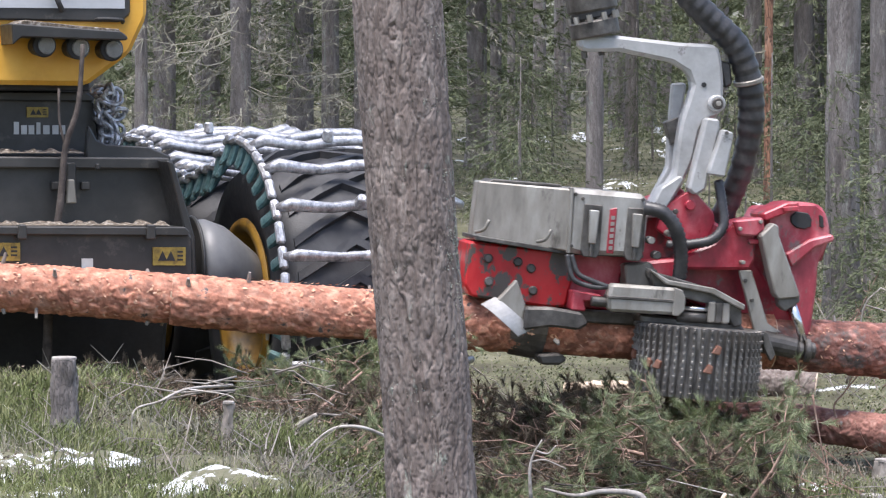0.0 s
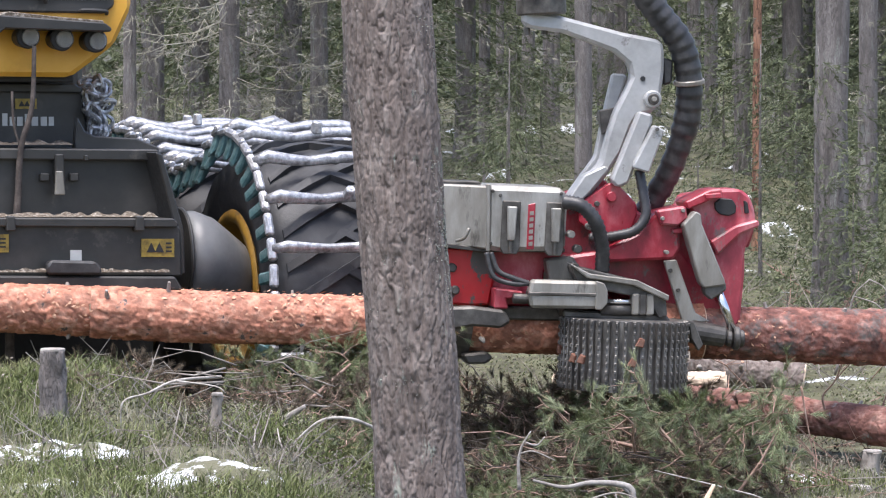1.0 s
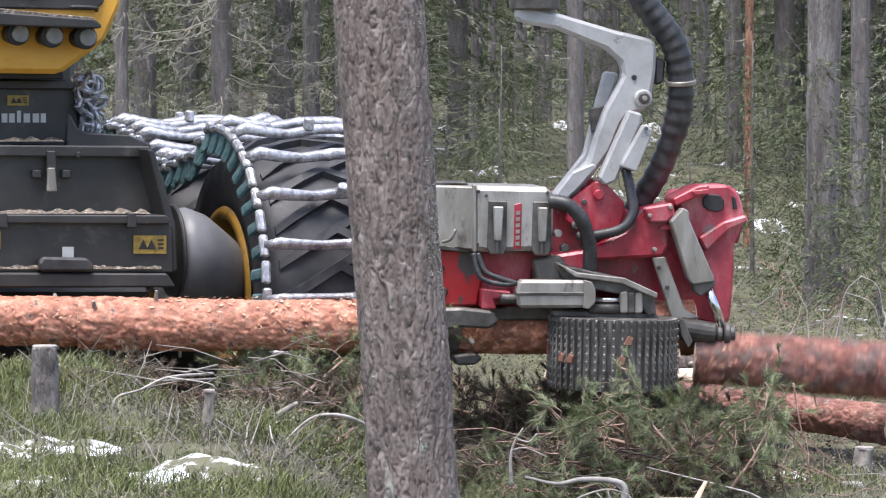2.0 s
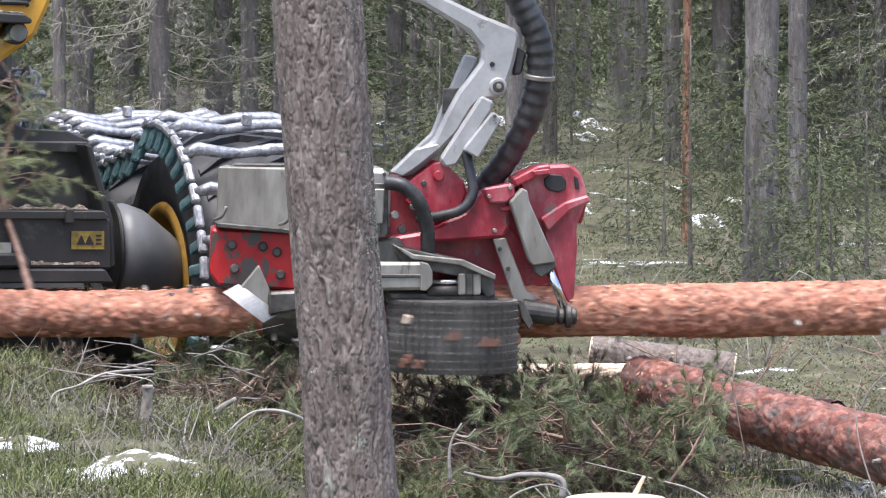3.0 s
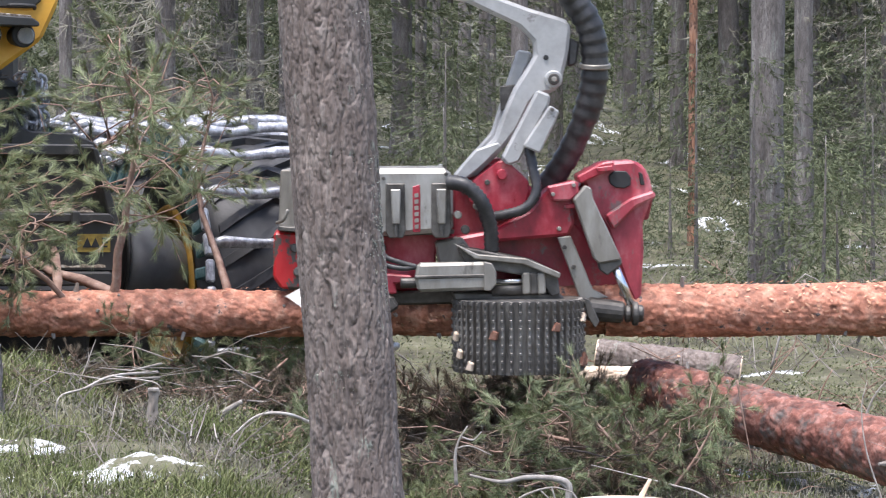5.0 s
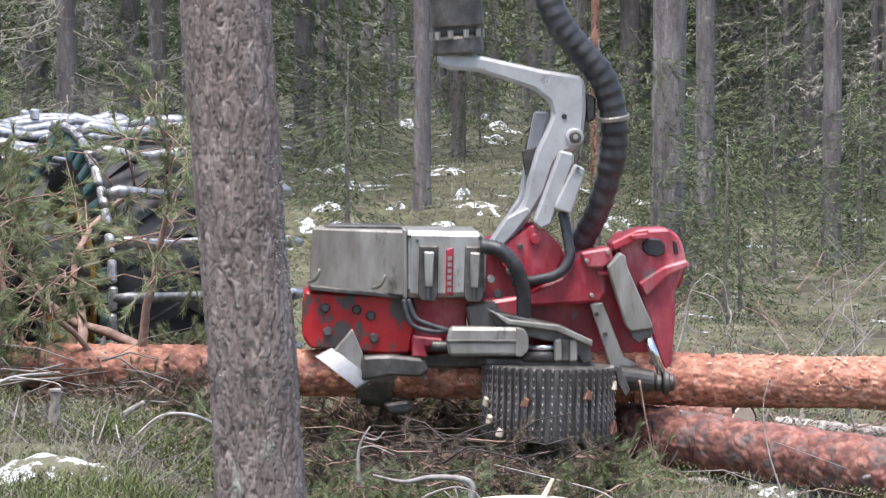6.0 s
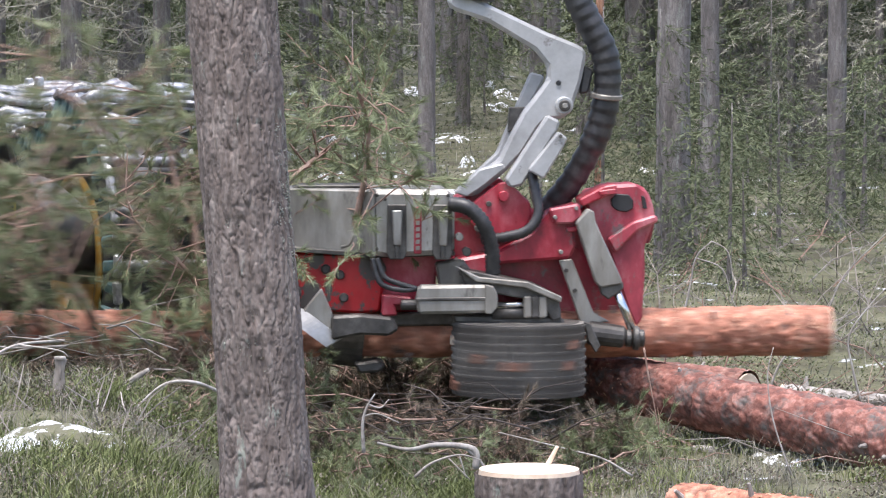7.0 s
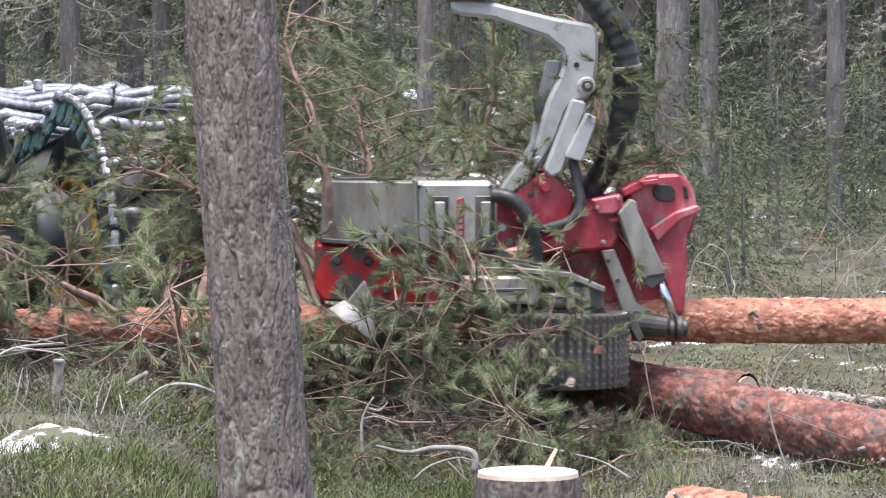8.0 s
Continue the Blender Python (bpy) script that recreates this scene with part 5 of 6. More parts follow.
def log_mesh(name, length, r_left, r_right, mat, seed, wide=0.02, high=0.032, lift_up=0.0045, seg=110, step=0.006):
    """A log along x from 0 to length in thin curling bark flakes; the ends are closed by their own part."""
    rows = int(length / step)
    x = np.linspace(0, length, rows + 1)[:, None] + np.zeros((1, seg))
    a = np.arange(seg)[None, :] * math.tau / seg + 0 * x
    r = r_left + (r_right - r_left) * x / length
    mean = (r_left + r_right) / 2
    y, z = np.cos(a) * mean, np.sin(a) * mean
    s = (a * mean + 0.012 * grain(x * 16, y * 16, z * 16, seed) + 0.005 * grain(x * 60, y * 60, z * 60, seed + 1)) % (math.tau * mean)
    h = x + 0.016 * grain(x * 18, y * 18, z * 18, seed + 2) + 0.006 * grain(x * 66, y * 66, z * 66, seed + 3) + 0.1
    e1, t1, rise1 = plates(s, h, math.tau * mean, wide, high, seed + 4)
    e2, t2, rise2 = plates(s, h, math.tau * mean, wide * 0.45, high * 0.4, seed + 5)
    out = lift_up * (0.9 * t1 * np.clip(e1 / 0.2, 0, 1) + 0.8 * rise1 * (t1 - 0.3) + 0.4 * t2 * np.clip(e2 / 0.2, 0, 1)) + 0.001 * grain(x * 200, y * 200, z * 200, seed + 6)
    out = out + 0.006 * grain(x * 2.2, y * 9, z * 9, seed + 7) + 0.003 * grain(x * 9, y * 30, z * 30, seed + 8)
    cy, cz = 0.009 * np.sin(x * 1.7 + seed), 0.008 * np.sin(x * 1.3 + 2 * seed)
    verts = np.stack([x, cy + np.cos(a) * (r + out), cz + np.sin(a) * (r + out)], -1).reshape(-1, 3).tolist()
    faces = [(j * seg + k, (j + 1) * seg + k, (j + 1) * seg + (k + 1) % seg, j * seg + (k + 1) % seg) for j in range(rows) for k in range(seg)]
    return flaked(name, verts, faces, mat, 0.6 * t1 + 0.4 * t2)


def log_thing(name, at, length, r_left, r_right, mat, seed, label, ends=(True, True), knots=10, group="", start=0.0):
    ob = holder(name, at, label, "log", group)
    piece("bark", log_mesh("bark", length, r_left, r_right, mat, seed, *((0.03, 0.05, 0.008) if mat in (M_BUTT, M_OLDLOG) else (0.027, 0.042, 0.0075))), None, ob, "", Matrix.Translation((start, 0, 0)))
    for on, x, r in ((ends[0], start, r_left), (ends[1], start + length, r_right)):
        if on:
            part("cut_face", soften(sweep([(x - 0.006, 0, 0), (x + 0.006, 0, 0)], r * 0.965, 36), 0.002), M_CUT, ob, "fresh pale cut face")
    rnd = random.Random(seed)
    verts, faces = [], []
    for _ in range(int(length * 210) if mat in (M_LOG, M_BUTT) else 1):
        t, a = rnd.random(), rnd.uniform(-0.6, math.pi + 0.9) + math.pi * 0.05
        r = r_left + (r_right - r_left) * t + 0.003
        out = Vector((0, -math.cos(a), math.sin(a))) if rnd.random() < 0.5 else Vector((0, -abs(math.cos(a)), math.sin(a)))
        o = Vector((start + length * t, 0, 0)) + out * r
        along = (Vector((1, 0, 0)) + out.cross(Vector((1, 0, 0))) * rnd.uniform(-1.5, 1.5)).normalized() * rnd.uniform(0.006, 0.015)
        across = out.cross(along).normalized() * rnd.uniform(0.003, 0.008)
        up = out * rnd.uniform(0.001, 0.006)
        i = len(verts)
        verts += [o - along, o + across * 0.6 + up * 0.3, o + along + up, o - across + up * 0.6]
        faces.append((i, i + 1, i + 2, i + 3))
    tagged(piece("peeling_bark", mesh_of("peeling_bark", [tuple(v) for v in verts], faces, M_FLAKE), None, ob, "curled pale bark flakes"), kind="stuff")
    for _ in range(knots):
        t, a = rnd.random(), rnd.uniform(0, math.tau)
        r = r_left + (r_right - r_left) * t
        d = Vector((rnd.uniform(-0.3, 0.3), math.cos(a), math.sin(a)))
        o = Vector((start + length * t, 0, 0))
        part("branch_stub", rod(o + d * r * 0.9, o + d * (r + rnd.uniform(0.012, 0.05)), rnd.uniform(0.008, 0.018), 7, 0, 0.006), M_ROTTEN if _ % 3 else M_STUB, ob, "grey branch stub")
    return ob


def branch_meshes(seed, length, tufts, bare=0.3, wide=0.00105):
    """A crooked pine limb with twigs, and its needles."""
    rnd = random.Random(seed)
    segs, verts, faces = [], [], []
    a = Vector((0, 0, 0))
    d = Vector((rnd.uniform(-0.3, 0.3), rnd.uniform(-0.3, 0.3), 1)).normalized()
    pts, radii = [a.copy()], [length * 0.018]
    n = 9
    for i in range(n):
        d = (d + Vector((rnd.uniform(-1, 1), rnd.uniform(-1, 1), rnd.uniform(-0.2, 0.5))) * 0.42).normalized()
        a = a + d * length / n
        pts.append(a.copy())
        radii.append(length * 0.018 * (1 - 0.85 * (i + 1) / n))
    segs.append((pts, radii))
    for i in range(tufts):
        t = bare + (1 - bare) * (i + rnd.random()) / tufts
        k = min(n - 1, int(t * n))
        o = pts[k].lerp(pts[k + 1], t * n - k)
        w = Vector((rnd.uniform(-1, 1), rnd.uniform(-1, 1), rnd.uniform(-0.4, 0.9))).normalized()
        L = length * rnd.uniform(0.16, 0.42) * (1.15 - t * 0.6)
        tip = o + w * L + Vector((0, 0, -0.12 * L))
        mid = o + w * L * 0.5 + Vector((rnd.uniform(-1, 1), rnd.uniform(-1, 1), rnd.uniform(-1, 1))) * 0.04
        segs.append(([o, mid, tip], [0.004, 0.003, 0.0015]))
        dd = (tip - mid).normalized()
        needles_at(verts, faces, tip, dd, 70, 0.05, wide, 0.85, rnd)
        for _ in range(rnd.randint(2, 4)):
            q = mid.lerp(tip, rnd.random())
            w2 = (dd + Vector((rnd.uniform(-1, 1), rnd.uniform(-1, 1), rnd.uniform(-1, 1)))).normalized()
            e = q + w2 * rnd.uniform(0.05, 0.16)
            segs.append(([q, e], [0.002, 0.001]))
            needles_at(verts, faces, e, w2, 56, 0.048, wide, 0.85, rnd)
            needles_at(verts, faces, q.lerp(e, 0.45), w2, 34, 0.045, wide, 0.95, rnd)
    vs, fs = bars(segs, 4, True)
    return (mesh_of("limb", [tuple(v) for v in vs], fs, M_LIMB, True), mesh_of("needles", [tuple(v) for v in verts], faces, M_NEEDLE))


BOUGHS = [branch_meshes(11, 1.0, 30), branch_meshes(12, 1.15, 36), branch_meshes(13, 0.8, 26, 0.2), branch_meshes(14, 1.3, 34, 0.45), branch_meshes(15, 0.6, 22, 0.15),
          branch_meshes(16, 0.36, 7, 0.1), branch_meshes(17, 0.28, 6, 0.05), branch_meshes(18, 0.45, 8, 0.15)]
BARE = branch_meshes(19, 1.0, 15, 0.55)
# copies of the small green boughs, recoloured dark brown as if shaded
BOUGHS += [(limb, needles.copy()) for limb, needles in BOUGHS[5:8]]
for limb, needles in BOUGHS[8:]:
    needles.materials[0] = M_SHADENEEDLE
BOUGHS.append(BARE)


def bough(name, which, m, parent=None):
    limb = piece(name, BOUGHS[which][0], None, parent, "", m)
    piece("needles", BOUGHS[which][1], None, limb)
    return limb


def aim(o, d, roll=0.0, s=1.0):
    """A pose at o whose z axis looks along d."""
    q = Vector(d).to_track_quat("Z", "Y").to_matrix().to_4x4()
    return Matrix.Translation(o) @ q @ Matrix.Rotation(roll, 4, "Z") @ Matrix.Scale(s, 4)


LOG_1 = log_thing("cut_log", Matrix.Identity(4), 2.6, 0.104, 0.132, M_BUTT, 3, "orange-barked pine log with flaky bark", (True, True), 18, "pine logs")
LOG_2 = log_thing("cut_log", Matrix.Identity(4), 2.55, 0.1, 0.115, M_LOG, 5, "bright orange pine log with flaking bark", (True, True), 34, "pine logs")
STEM = log_thing("felled_pine", Matrix.Identity(4), 7.2, 0.066, 0.1, M_LOG, 8, "felled orange pine stem with its green top", (False, True), 70, "pine logs", -7.2)
# limbs along the stem: place from the cut end, kind, way, size
rnd = random.Random(21)
TOP_BRANCHES = []


def stem_limb(x, which, d, s):
    ob = bough("pine_branch", which, Matrix.Identity(4))
    tagged(ob, "live pine branch with long green needles", "branch", "branches of the felled pine")
    TOP_BRANCHES.append((ob, x, aim((0, 0, 0), d, rnd.uniform(0, 6), s)))


for x, which, d, s in ((-1.52, 3, (-0.45, 0, 1), 0.85), (-2.02, 1, (0.35, -0.1, 1), 1.05), (-2.15, 0, (-0.3, -0.6, 0.9), 0.9), (-2.45, 1, (-0.6, 0.5, 0.8), 1.0), (-2.6, 2, (-0.2, -0.9, 0.1), 0.8),
                       (-4.5, 11, (0.62, -0.8, 0.36), 1.15), (-4.43, 3, (1, -0.35, 0.85), 1.1), (-4.5, 1, (0.7, -0.75, -0.35), 0.9), (-4.6, 1, (0.9, 0.7, 0.9), 1.2), (-4.62, 1, (0.4, -0.7, -0.8), 0.75), (-4.7, 3, (0.2, 0.1, 1), 1.1)):
    stem_limb(x, which, d, s)
for x, which, d, s in ((-1.9, 3, (-0.7, 0.2, 0.9), 1.1), (-2.25, 3, (0.2, 0.5, 1), 1.25), (-2.5, 1, (-0.2, 0.2, 1), 1.3),
                       (-1.85, 4, (-0.4, -0.7, -0.5), 0.7), (-4.6, 1, (0.4, 0.8, 1), 1.3), (-4.75, 3, (0.8, 0.7, 0.9), 1.4), (-4.8, 1, (-0.1, 0.6, 1), 1.3)):
    stem_limb(x, which, d, s)
for k in range(24):
    x = -2.5 - 0.185 * k + rnd.uniform(-0.1, 0.1)
    a = rnd.uniform(-0.5, math.pi + 0.5)
    d = (-0.4 + rnd.uniform(-0.3, 0.4), abs(math.cos(a)) if -5.3 < x < -4.3 else math.cos(a), 0.3 + math.sin(a))
    stem_limb(x, rnd.randint(0, 4), d, rnd.uniform(0.8, 1.25))

# lying logs
def lie(name, u, v, d, slope, length, r0, r1, mat, seed, label, yaw=0.0):
    m = Matrix.Translation(spot(u, v, d)) @ Matrix.Rotation(radians(yaw), 4, "Z") @ Matrix.Rotation(radians(slope), 4, "Y")
    return log_thing(name, m, length, r0, r1, mat, seed, label, (True, True), 6, "pine logs")


lie("lying_log", 1226, 722, 15.3, 2.2, 1.3, 0.066, 0.08, M_OLDLOG, 31, "dark reddish log lying in the brush", -48)
lie("splintered_wood", 1000, 690, 15.6, 0.5, 0.78, 0.022, 0.04, M_CUT, 32, "pale splintered pine wood in the brush pile", -6)
lie("lying_log", 1190, 655, 17.2, 7, 0.72, 0.085, 0.095, M_PINE, 33, "grey weathered log behind the pile", -8)
lie("fallen_pole", 1690, 778, 15.4, 1.5, 1.9, 0.03, 0.036, M_STUB, 34, "thin bleached fallen pole behind the logs", -38)


# ---- forest floor cover ----
def ray_ground(u, v):
    """Where the bearing u, v first meets the floor."""
    d = 9.5
    while d < 60:
        p = spot(u, v, d)
        if p.z <= lift(p.x, d):
            return p
        d += 0.02
    return p


def blades(name, label, count, seed, mat, region, tall, wide, patch=None, bend=0.6):
    """Grass blades or leaves strewn over a stretch of floor, as one stuff object."""
    rnd = random.Random(seed)
    verts, faces = [], []
    x0, x1, y0, y1 = region
    made = 0
    while made < count:
        y = rnd.uniform(y0, y1)
        half = (0.5 * 1568 + 60) / F * y
        x = rnd.uniform(max(x0, -half), min(x1, half + 330 / F * y))
        if patch and noise.noise((x * patch[0], y * patch[0], seed)) + rnd.uniform(-0.25, 0.25) < patch[1]:
            made += 0.3
            continue
        made += 1
        z = lift(x, y) - 0.01
        h = rnd.uniform(*tall)
        a, w = rnd.uniform(0, math.tau), rnd.uniform(0.6, 1.2) * wide
        lean = Vector((math.cos(a), math.sin(a), 0)) * h * rnd.uniform(0.1, bend)
        side = Vector((-math.sin(a), math.cos(a), 0)) * w
        side = Vector((w * rnd.choice((-1, 1)), side.y, 0))
        o = Vector((x, y, z))
        m = o + lean * 0.35 + Vector((0, 0, h * 0.6))
        t = o + lean + Vector((0, 0, h * rnd.uniform(0.75, 1)))
        i = len(verts)
        verts += [o - side, o + side, m + side * 0.8, m - side * 0.8, t]
        faces += [(i, i + 1, i + 2, i + 3), (i + 3, i + 2, i + 4)]
    ob = piece(name, mesh_of(name, [tuple(v) for v in verts], faces, mat), None)
    return tagged(ob, label, "grass", kind="stuff")


blades("grass", "green and straw-coloured forest grass", 46000, 5, M_GRASS, (-2.0, 0.8, 9.9, 13.6), (0.03, 0.125), 0.0017, (1.4, -0.06), 0.9)
blades("far_grass", "short tufts between the far trunks", 5000, 15, M_LICHEN, (-3.0, 8.0, 14.6, 34.0), (0.03, 0.12), 0.0035, (0.8, 0.0), 0.9)
blades("sparse_grass", "sparse green grass by the logs", 9000, 16, M_GRASS, (0.6, 2.6, 9.9, 13.8), (0.02, 0.1), 0.0016, (1.8, 0.1), 0.9)
blades("dry_grass", "bleached dry grass stalks", 14000, 6, M_LICHEN, (-2.0, 2.4, 9.9, 14.5), (0.03, 0.13), 0.0013, (1.6, -0.1), 1.2)


def shrubs(name, label, count, seed, mat, y0, y1, spread, leaf, near=False, right=0.0):
    """Low leafy dwarf shrubs."""
    rnd = random.Random(seed)
    verts, faces = [], []
    for _ in range(count):
        y = y0 + (y1 - y0) * rnd.random() ** 1.3
        half = (784 + 60) / F * y
        x = rnd.uniform(-half, half + 330 / F * y)
        if x < -0.1 and 14.0 < y < 18.5:
            continue
        if noise.noise((x * 0.7, y * 0.7, seed)) < -0.12:
            continue
        s = rnd.uniform(0.5, 1.2) * spread * (0.5 + y / y1 * 0.5)
        z = lift(x, y)
        for _ in range(34):
            p = Vector((x + rnd.gauss(0, s * 0.5), y + rnd.gauss(0, s * 0.5), z + rnd.uniform(0.0, 1) * s * 0.8))
            n = Vector((rnd.gauss(0, 1), rnd.gauss(0, 1), rnd.gauss(0.5, 1))).normalized()
            a = n.orthogonal().normalized() * leaf * rnd.uniform(0.6, 1.3) * (0.6 + y / y1)
            b = n.cross(a) * 0.55
            i = len(verts)
            verts += [p - a, p + b, p + a, p - b]
            faces.append((i, i + 1, i + 2, i + 3))
    ob = piece(name, mesh_of(name, [tuple(v) for v in verts], faces, mat), None)
    return tagged(ob, label, "shrub", kind="stuff")


shrubs("bilberry_shrubs", "low green bilberry shrubs", 700, 3, M_LEAF, 10.0, 14.0, 0.09, 0.0055)
shrubs("undergrowth", "green undergrowth between the far trunks", 4200, 4, M_LEAF, 15.0, 46.0, 0.19, 0.008)
shrubs("dead_undergrowth", "grey dead twigs and straw between the trunks", 1300, 8, M_LICHEN, 15.0, 46.0, 0.17, 0.007)
shrubs("litter", "strewn brown needles and bark litter", 1500, 9, M_DEBRIS, 9.8, 15.5, 0.12, 0.005)


def snow_patch(u, v, wide, high, deep, seed, label):
    p = ray_ground(u, v)
    n, m = 34, 18
    verts, faces = [], []
    for j in range(m + 1):
        for i in range(n + 1):
            x, y = (i / n - 0.5) * 2, (j / m - 0.5) * 2
            r = math.hypot(x, y) + 0.35 * noise.noise((x * 2 + seed, y * 2, 1))
            X, Y = p.x + x * wide * 0.6, p.y + y * deep * 0.6
            h = high * max(0, 1 - r * r) + 0.014 * noise.noise((X * 14, Y * 14, seed))
            verts.append((X, Y, lift(X, Y) + (h if r < 1 else -0.05) + 0.004))
    for j in range(m):
        for i in range(n):
            a = j * (n + 1) + i
            faces.append((a, a + 1, a + n + 2, a + n + 1))
    tagged(piece("snow_patch", mesh_of("snow_patch", verts, faces, M_SNOW, True), None), label, "snow", "snow patches")


for u, v, w, h, dp, s in ((385, 884, 0.46, 0.09, 0.32, 1), (10, 838, 0.3, 0.05, 0.35, 2), (190, 820, 0.22, 0.02, 0.22, 3), (95, 815, 0.2, 0.02, 0.2, 5), (1075, 880, 0.2, 0.02, 0.12, 6), (1440, 870, 0.16, 0.02, 0.14, 7), (1700, 905, 0.25, 0.03, 0.2, 8), (70, 900, 0.4, 0.04, 0.2, 9)):
    snow_patch(u, v, w, h, dp, s, "thin old snow with litter on moss")
rs = random.Random(77)
for k in range(26):
    u, v = rs.uniform(830, 1500), rs.uniform(232, 440)
    q = ray_ground(u, v)
    if q.y > 16.5:
        w = rs.uniform(0.1, 0.36)
        snow_patch(u, v, w, rs.uniform(0.03, 0.11), w * 0.6, 20 + k, "snow-covered hummock between the trunks")


def post(u, v, d, r, h, label, lean=(0, 0), mat=None):
    p = spot(u, v, d)
    z = lift(p.x, p.y)
    ob = holder("old_stump", (p.x, p.y, z - 0.05), label, "stump", "old stumps")
    me = bark_trunk("trunk", p.z - z + 0.05 + h, r, r * 0.9, 28, 40, mat or M_ROTTEN, 0.01, (12, 3), 0.0, u * 0.1, 0.15, lambda t: (lean[0] * t, lean[1] * t))
    piece("trunk", me, None, ob)
    top = p.z - z + 0.05 + h
    part("sawn_top", soften(sweep([(lean[0] * top, 0, top - 0.004), (lean[0] * top, 0, top + 0.008)], r * 0.84, 20), 0.003), M_STUB, ob, "weathered pale sawn top")


post(112, 700, 12.4, 0.054, 0.13, "grey weathered pole stump with a sawn top", (0, 0), M_TRUNK)
post(398, 760, 12.2, 0.025, 0.09, "thin grey sapling stump", (0.05, 0))
post(1558, 835, 13.75, 0.045, 0.04, "dark broken stump with a splintered top", (0.12, 0), M_ROTTEN)
post(1545, 885, 13.5, 0.05, 0.01, "dark stump under the logs", (0, 0), M_ROTTEN)


def fresh_stump():
    p = spot(1235, 922, 10.9)
    z = lift(p.x, p.y)
    h = p.z - z
    ob = holder("fresh_stump", (p.x, p.y, z - 0.05), "freshly sawn pine stump with a pale cut face", "stump")
    piece("bark", plated_trunk("bark", list(np.linspace(0, h + 0.05, 60)), 200, M_PINE, lambda z: 0.17 + 0 * z, lambda z: (0, 0), 44, 0.03, 0.06, 0.01), None, ob)
    part("cut_face", soften(sweep([(0, 0, h + 0.045), (0.0, 0, h + 0.062)], [0.163, 0.16], 48), 0.003), M_CUT, ob, "pale fresh cut face")
    part("splinter", slab([(0.06, h + 0.06), (0.075, h + 0.055), (0.105, h + 0.12), (0.095, h + 0.12)], 0.1, 0.13, 0.003), M_CUT, ob)


fresh_stump()


def twig(pts, r, label, mat=None, d=12.0, extra=()):
    """A bare fallen twig through bearings; extra: side shoots."""
    r *= 0.7
    path = [spot(u, v, d + dd) for u, v, dd in pts]
    pth = smooth_path(path, 5)
    ob = part("fallen_twig", sweep(pth, [r * (1 - 0.7 * i / len(pth)) for i in range(len(pth))], 7), mat or M_TWIG, None, label, True)
    tagged(ob, label, "twig", "fallen twigs")
    for e in extra:
        q = smooth_path([spot(u, v, d + dd) for u, v, dd in e], 4)
        part("side_shoot", sweep(q, [r * 0.55 * (1 - 0.6 * i / len(q)) for i in range(len(q))], 6), mat or M_TWIG, ob, "", True)


PALE = "bare bleached twig lying in the grass"
twig([(410, 683, 0.3), (330, 690, 0.1), (280, 712, 0), (236, 728, -0.1), (232, 775, -0.1)], 0.009, PALE, None, 12.3, [[(330, 690, 0.1), (400, 700, 0), (418, 712, 0)]])
twig([(690, 778, 0.1), (640, 758, 0), (590, 760, 0), (550, 790, 0), (528, 815, 0)], 0.010, PALE, None, 11.9)
twig([(556, 850, 0), (530, 830, 0), (515, 800, 0), (510, 775, 0.1)], 0.008, PALE, None, 11.8)
twig([(940, 885, 0), (938, 835, 0), (945, 805, 0), (960, 780, 0)], 0.010, PALE, None, 11.6, [[(941, 820, 0), (965, 816, 0), (1003, 832, 0)], [(950, 800, 0), (970, 805, 0), (985, 790, 0)]])
twig([(1140, 915, 0), (1135, 880, 0), (1070, 872, 0), (1020, 880, 0), (965, 868, 0.1)], 0.02, "thick grey fallen branch in the grass", M_STUB, 11.7, [[(1120, 875, 0), (1150, 905, 0), (1160, 925, 0)]])
twig([(1030, 930, 0), (1060, 905, 0), (1110, 890, 0), (1150, 900, 0)], 0.008, PALE, None, 11.3, [[(1110, 890, 0), (1122, 930, 0)], [(1090, 895, 0), (1130, 935, 0)]])
twig([(1420, 930, 0), (1370, 900, 0), (1320, 885, 0), (1180, 850, 0.2)], 0.007, PALE, None, 12.1)
twig([(1705, 930, 0), (1672, 830, 0), (1662, 750, 0), (1672, 700, 0)], 0.005, "upright bleached sapling before the logs", None, 11.6)
twig([(500, 785, 0), (530, 755, 0), (560, 735, 0)], 0.03, "broken pale branch end in the brush", M_STUB, 12.5)
twig([(505, 765, 0.3), (560, 730, 0.3), (640, 660, 0.5)], 0.018, "slanting broken orange limb in the brush", M_LIMB, 13.4)
twig([(1440, 700, 0), (1450, 760, 0), (1470, 860, 0)], 0.006, "thin brown upright stick", M_LIMB, 12.0)
GREY = "curved bleached sapling leaning by the pines"
twig([(1500, 680, 0), (1520, 600, 0), (1532, 540, 0), (1560, 510, 0)], 0.009, GREY, M_STUB, 15.5, [[(1532, 540, 0), (1580, 560, 0), (1600, 620, 0), (1630, 660, 0)], [(1560, 510, 0), (1590, 530, 0), (1600, 590, 0)]])
twig([(1660, 790, 0), (1690, 720, 0), (1760, 650, 0), (1800, 570, 0), (1880, 490, 0)], 0.008, GREY, M_STUB, 14.5, [[(1780, 600, 0), (1810, 560, 0), (1830, 520, 0)]])
twig([(1830, 800, 0), (1815, 740, 0), (1808, 680, 0), (1850, 620, 0), (1880, 590, 0)], 0.009, GREY, M_STUB, 14.5)
twig([(1490, 760, 0), (1478, 720, 0), (1500, 690, 0), (1520, 640, 0)], 0.008, GREY, M_LIMB, 14.6, [[(1500, 690, 0), (1540, 640, 0), (1545, 600, 0)]])
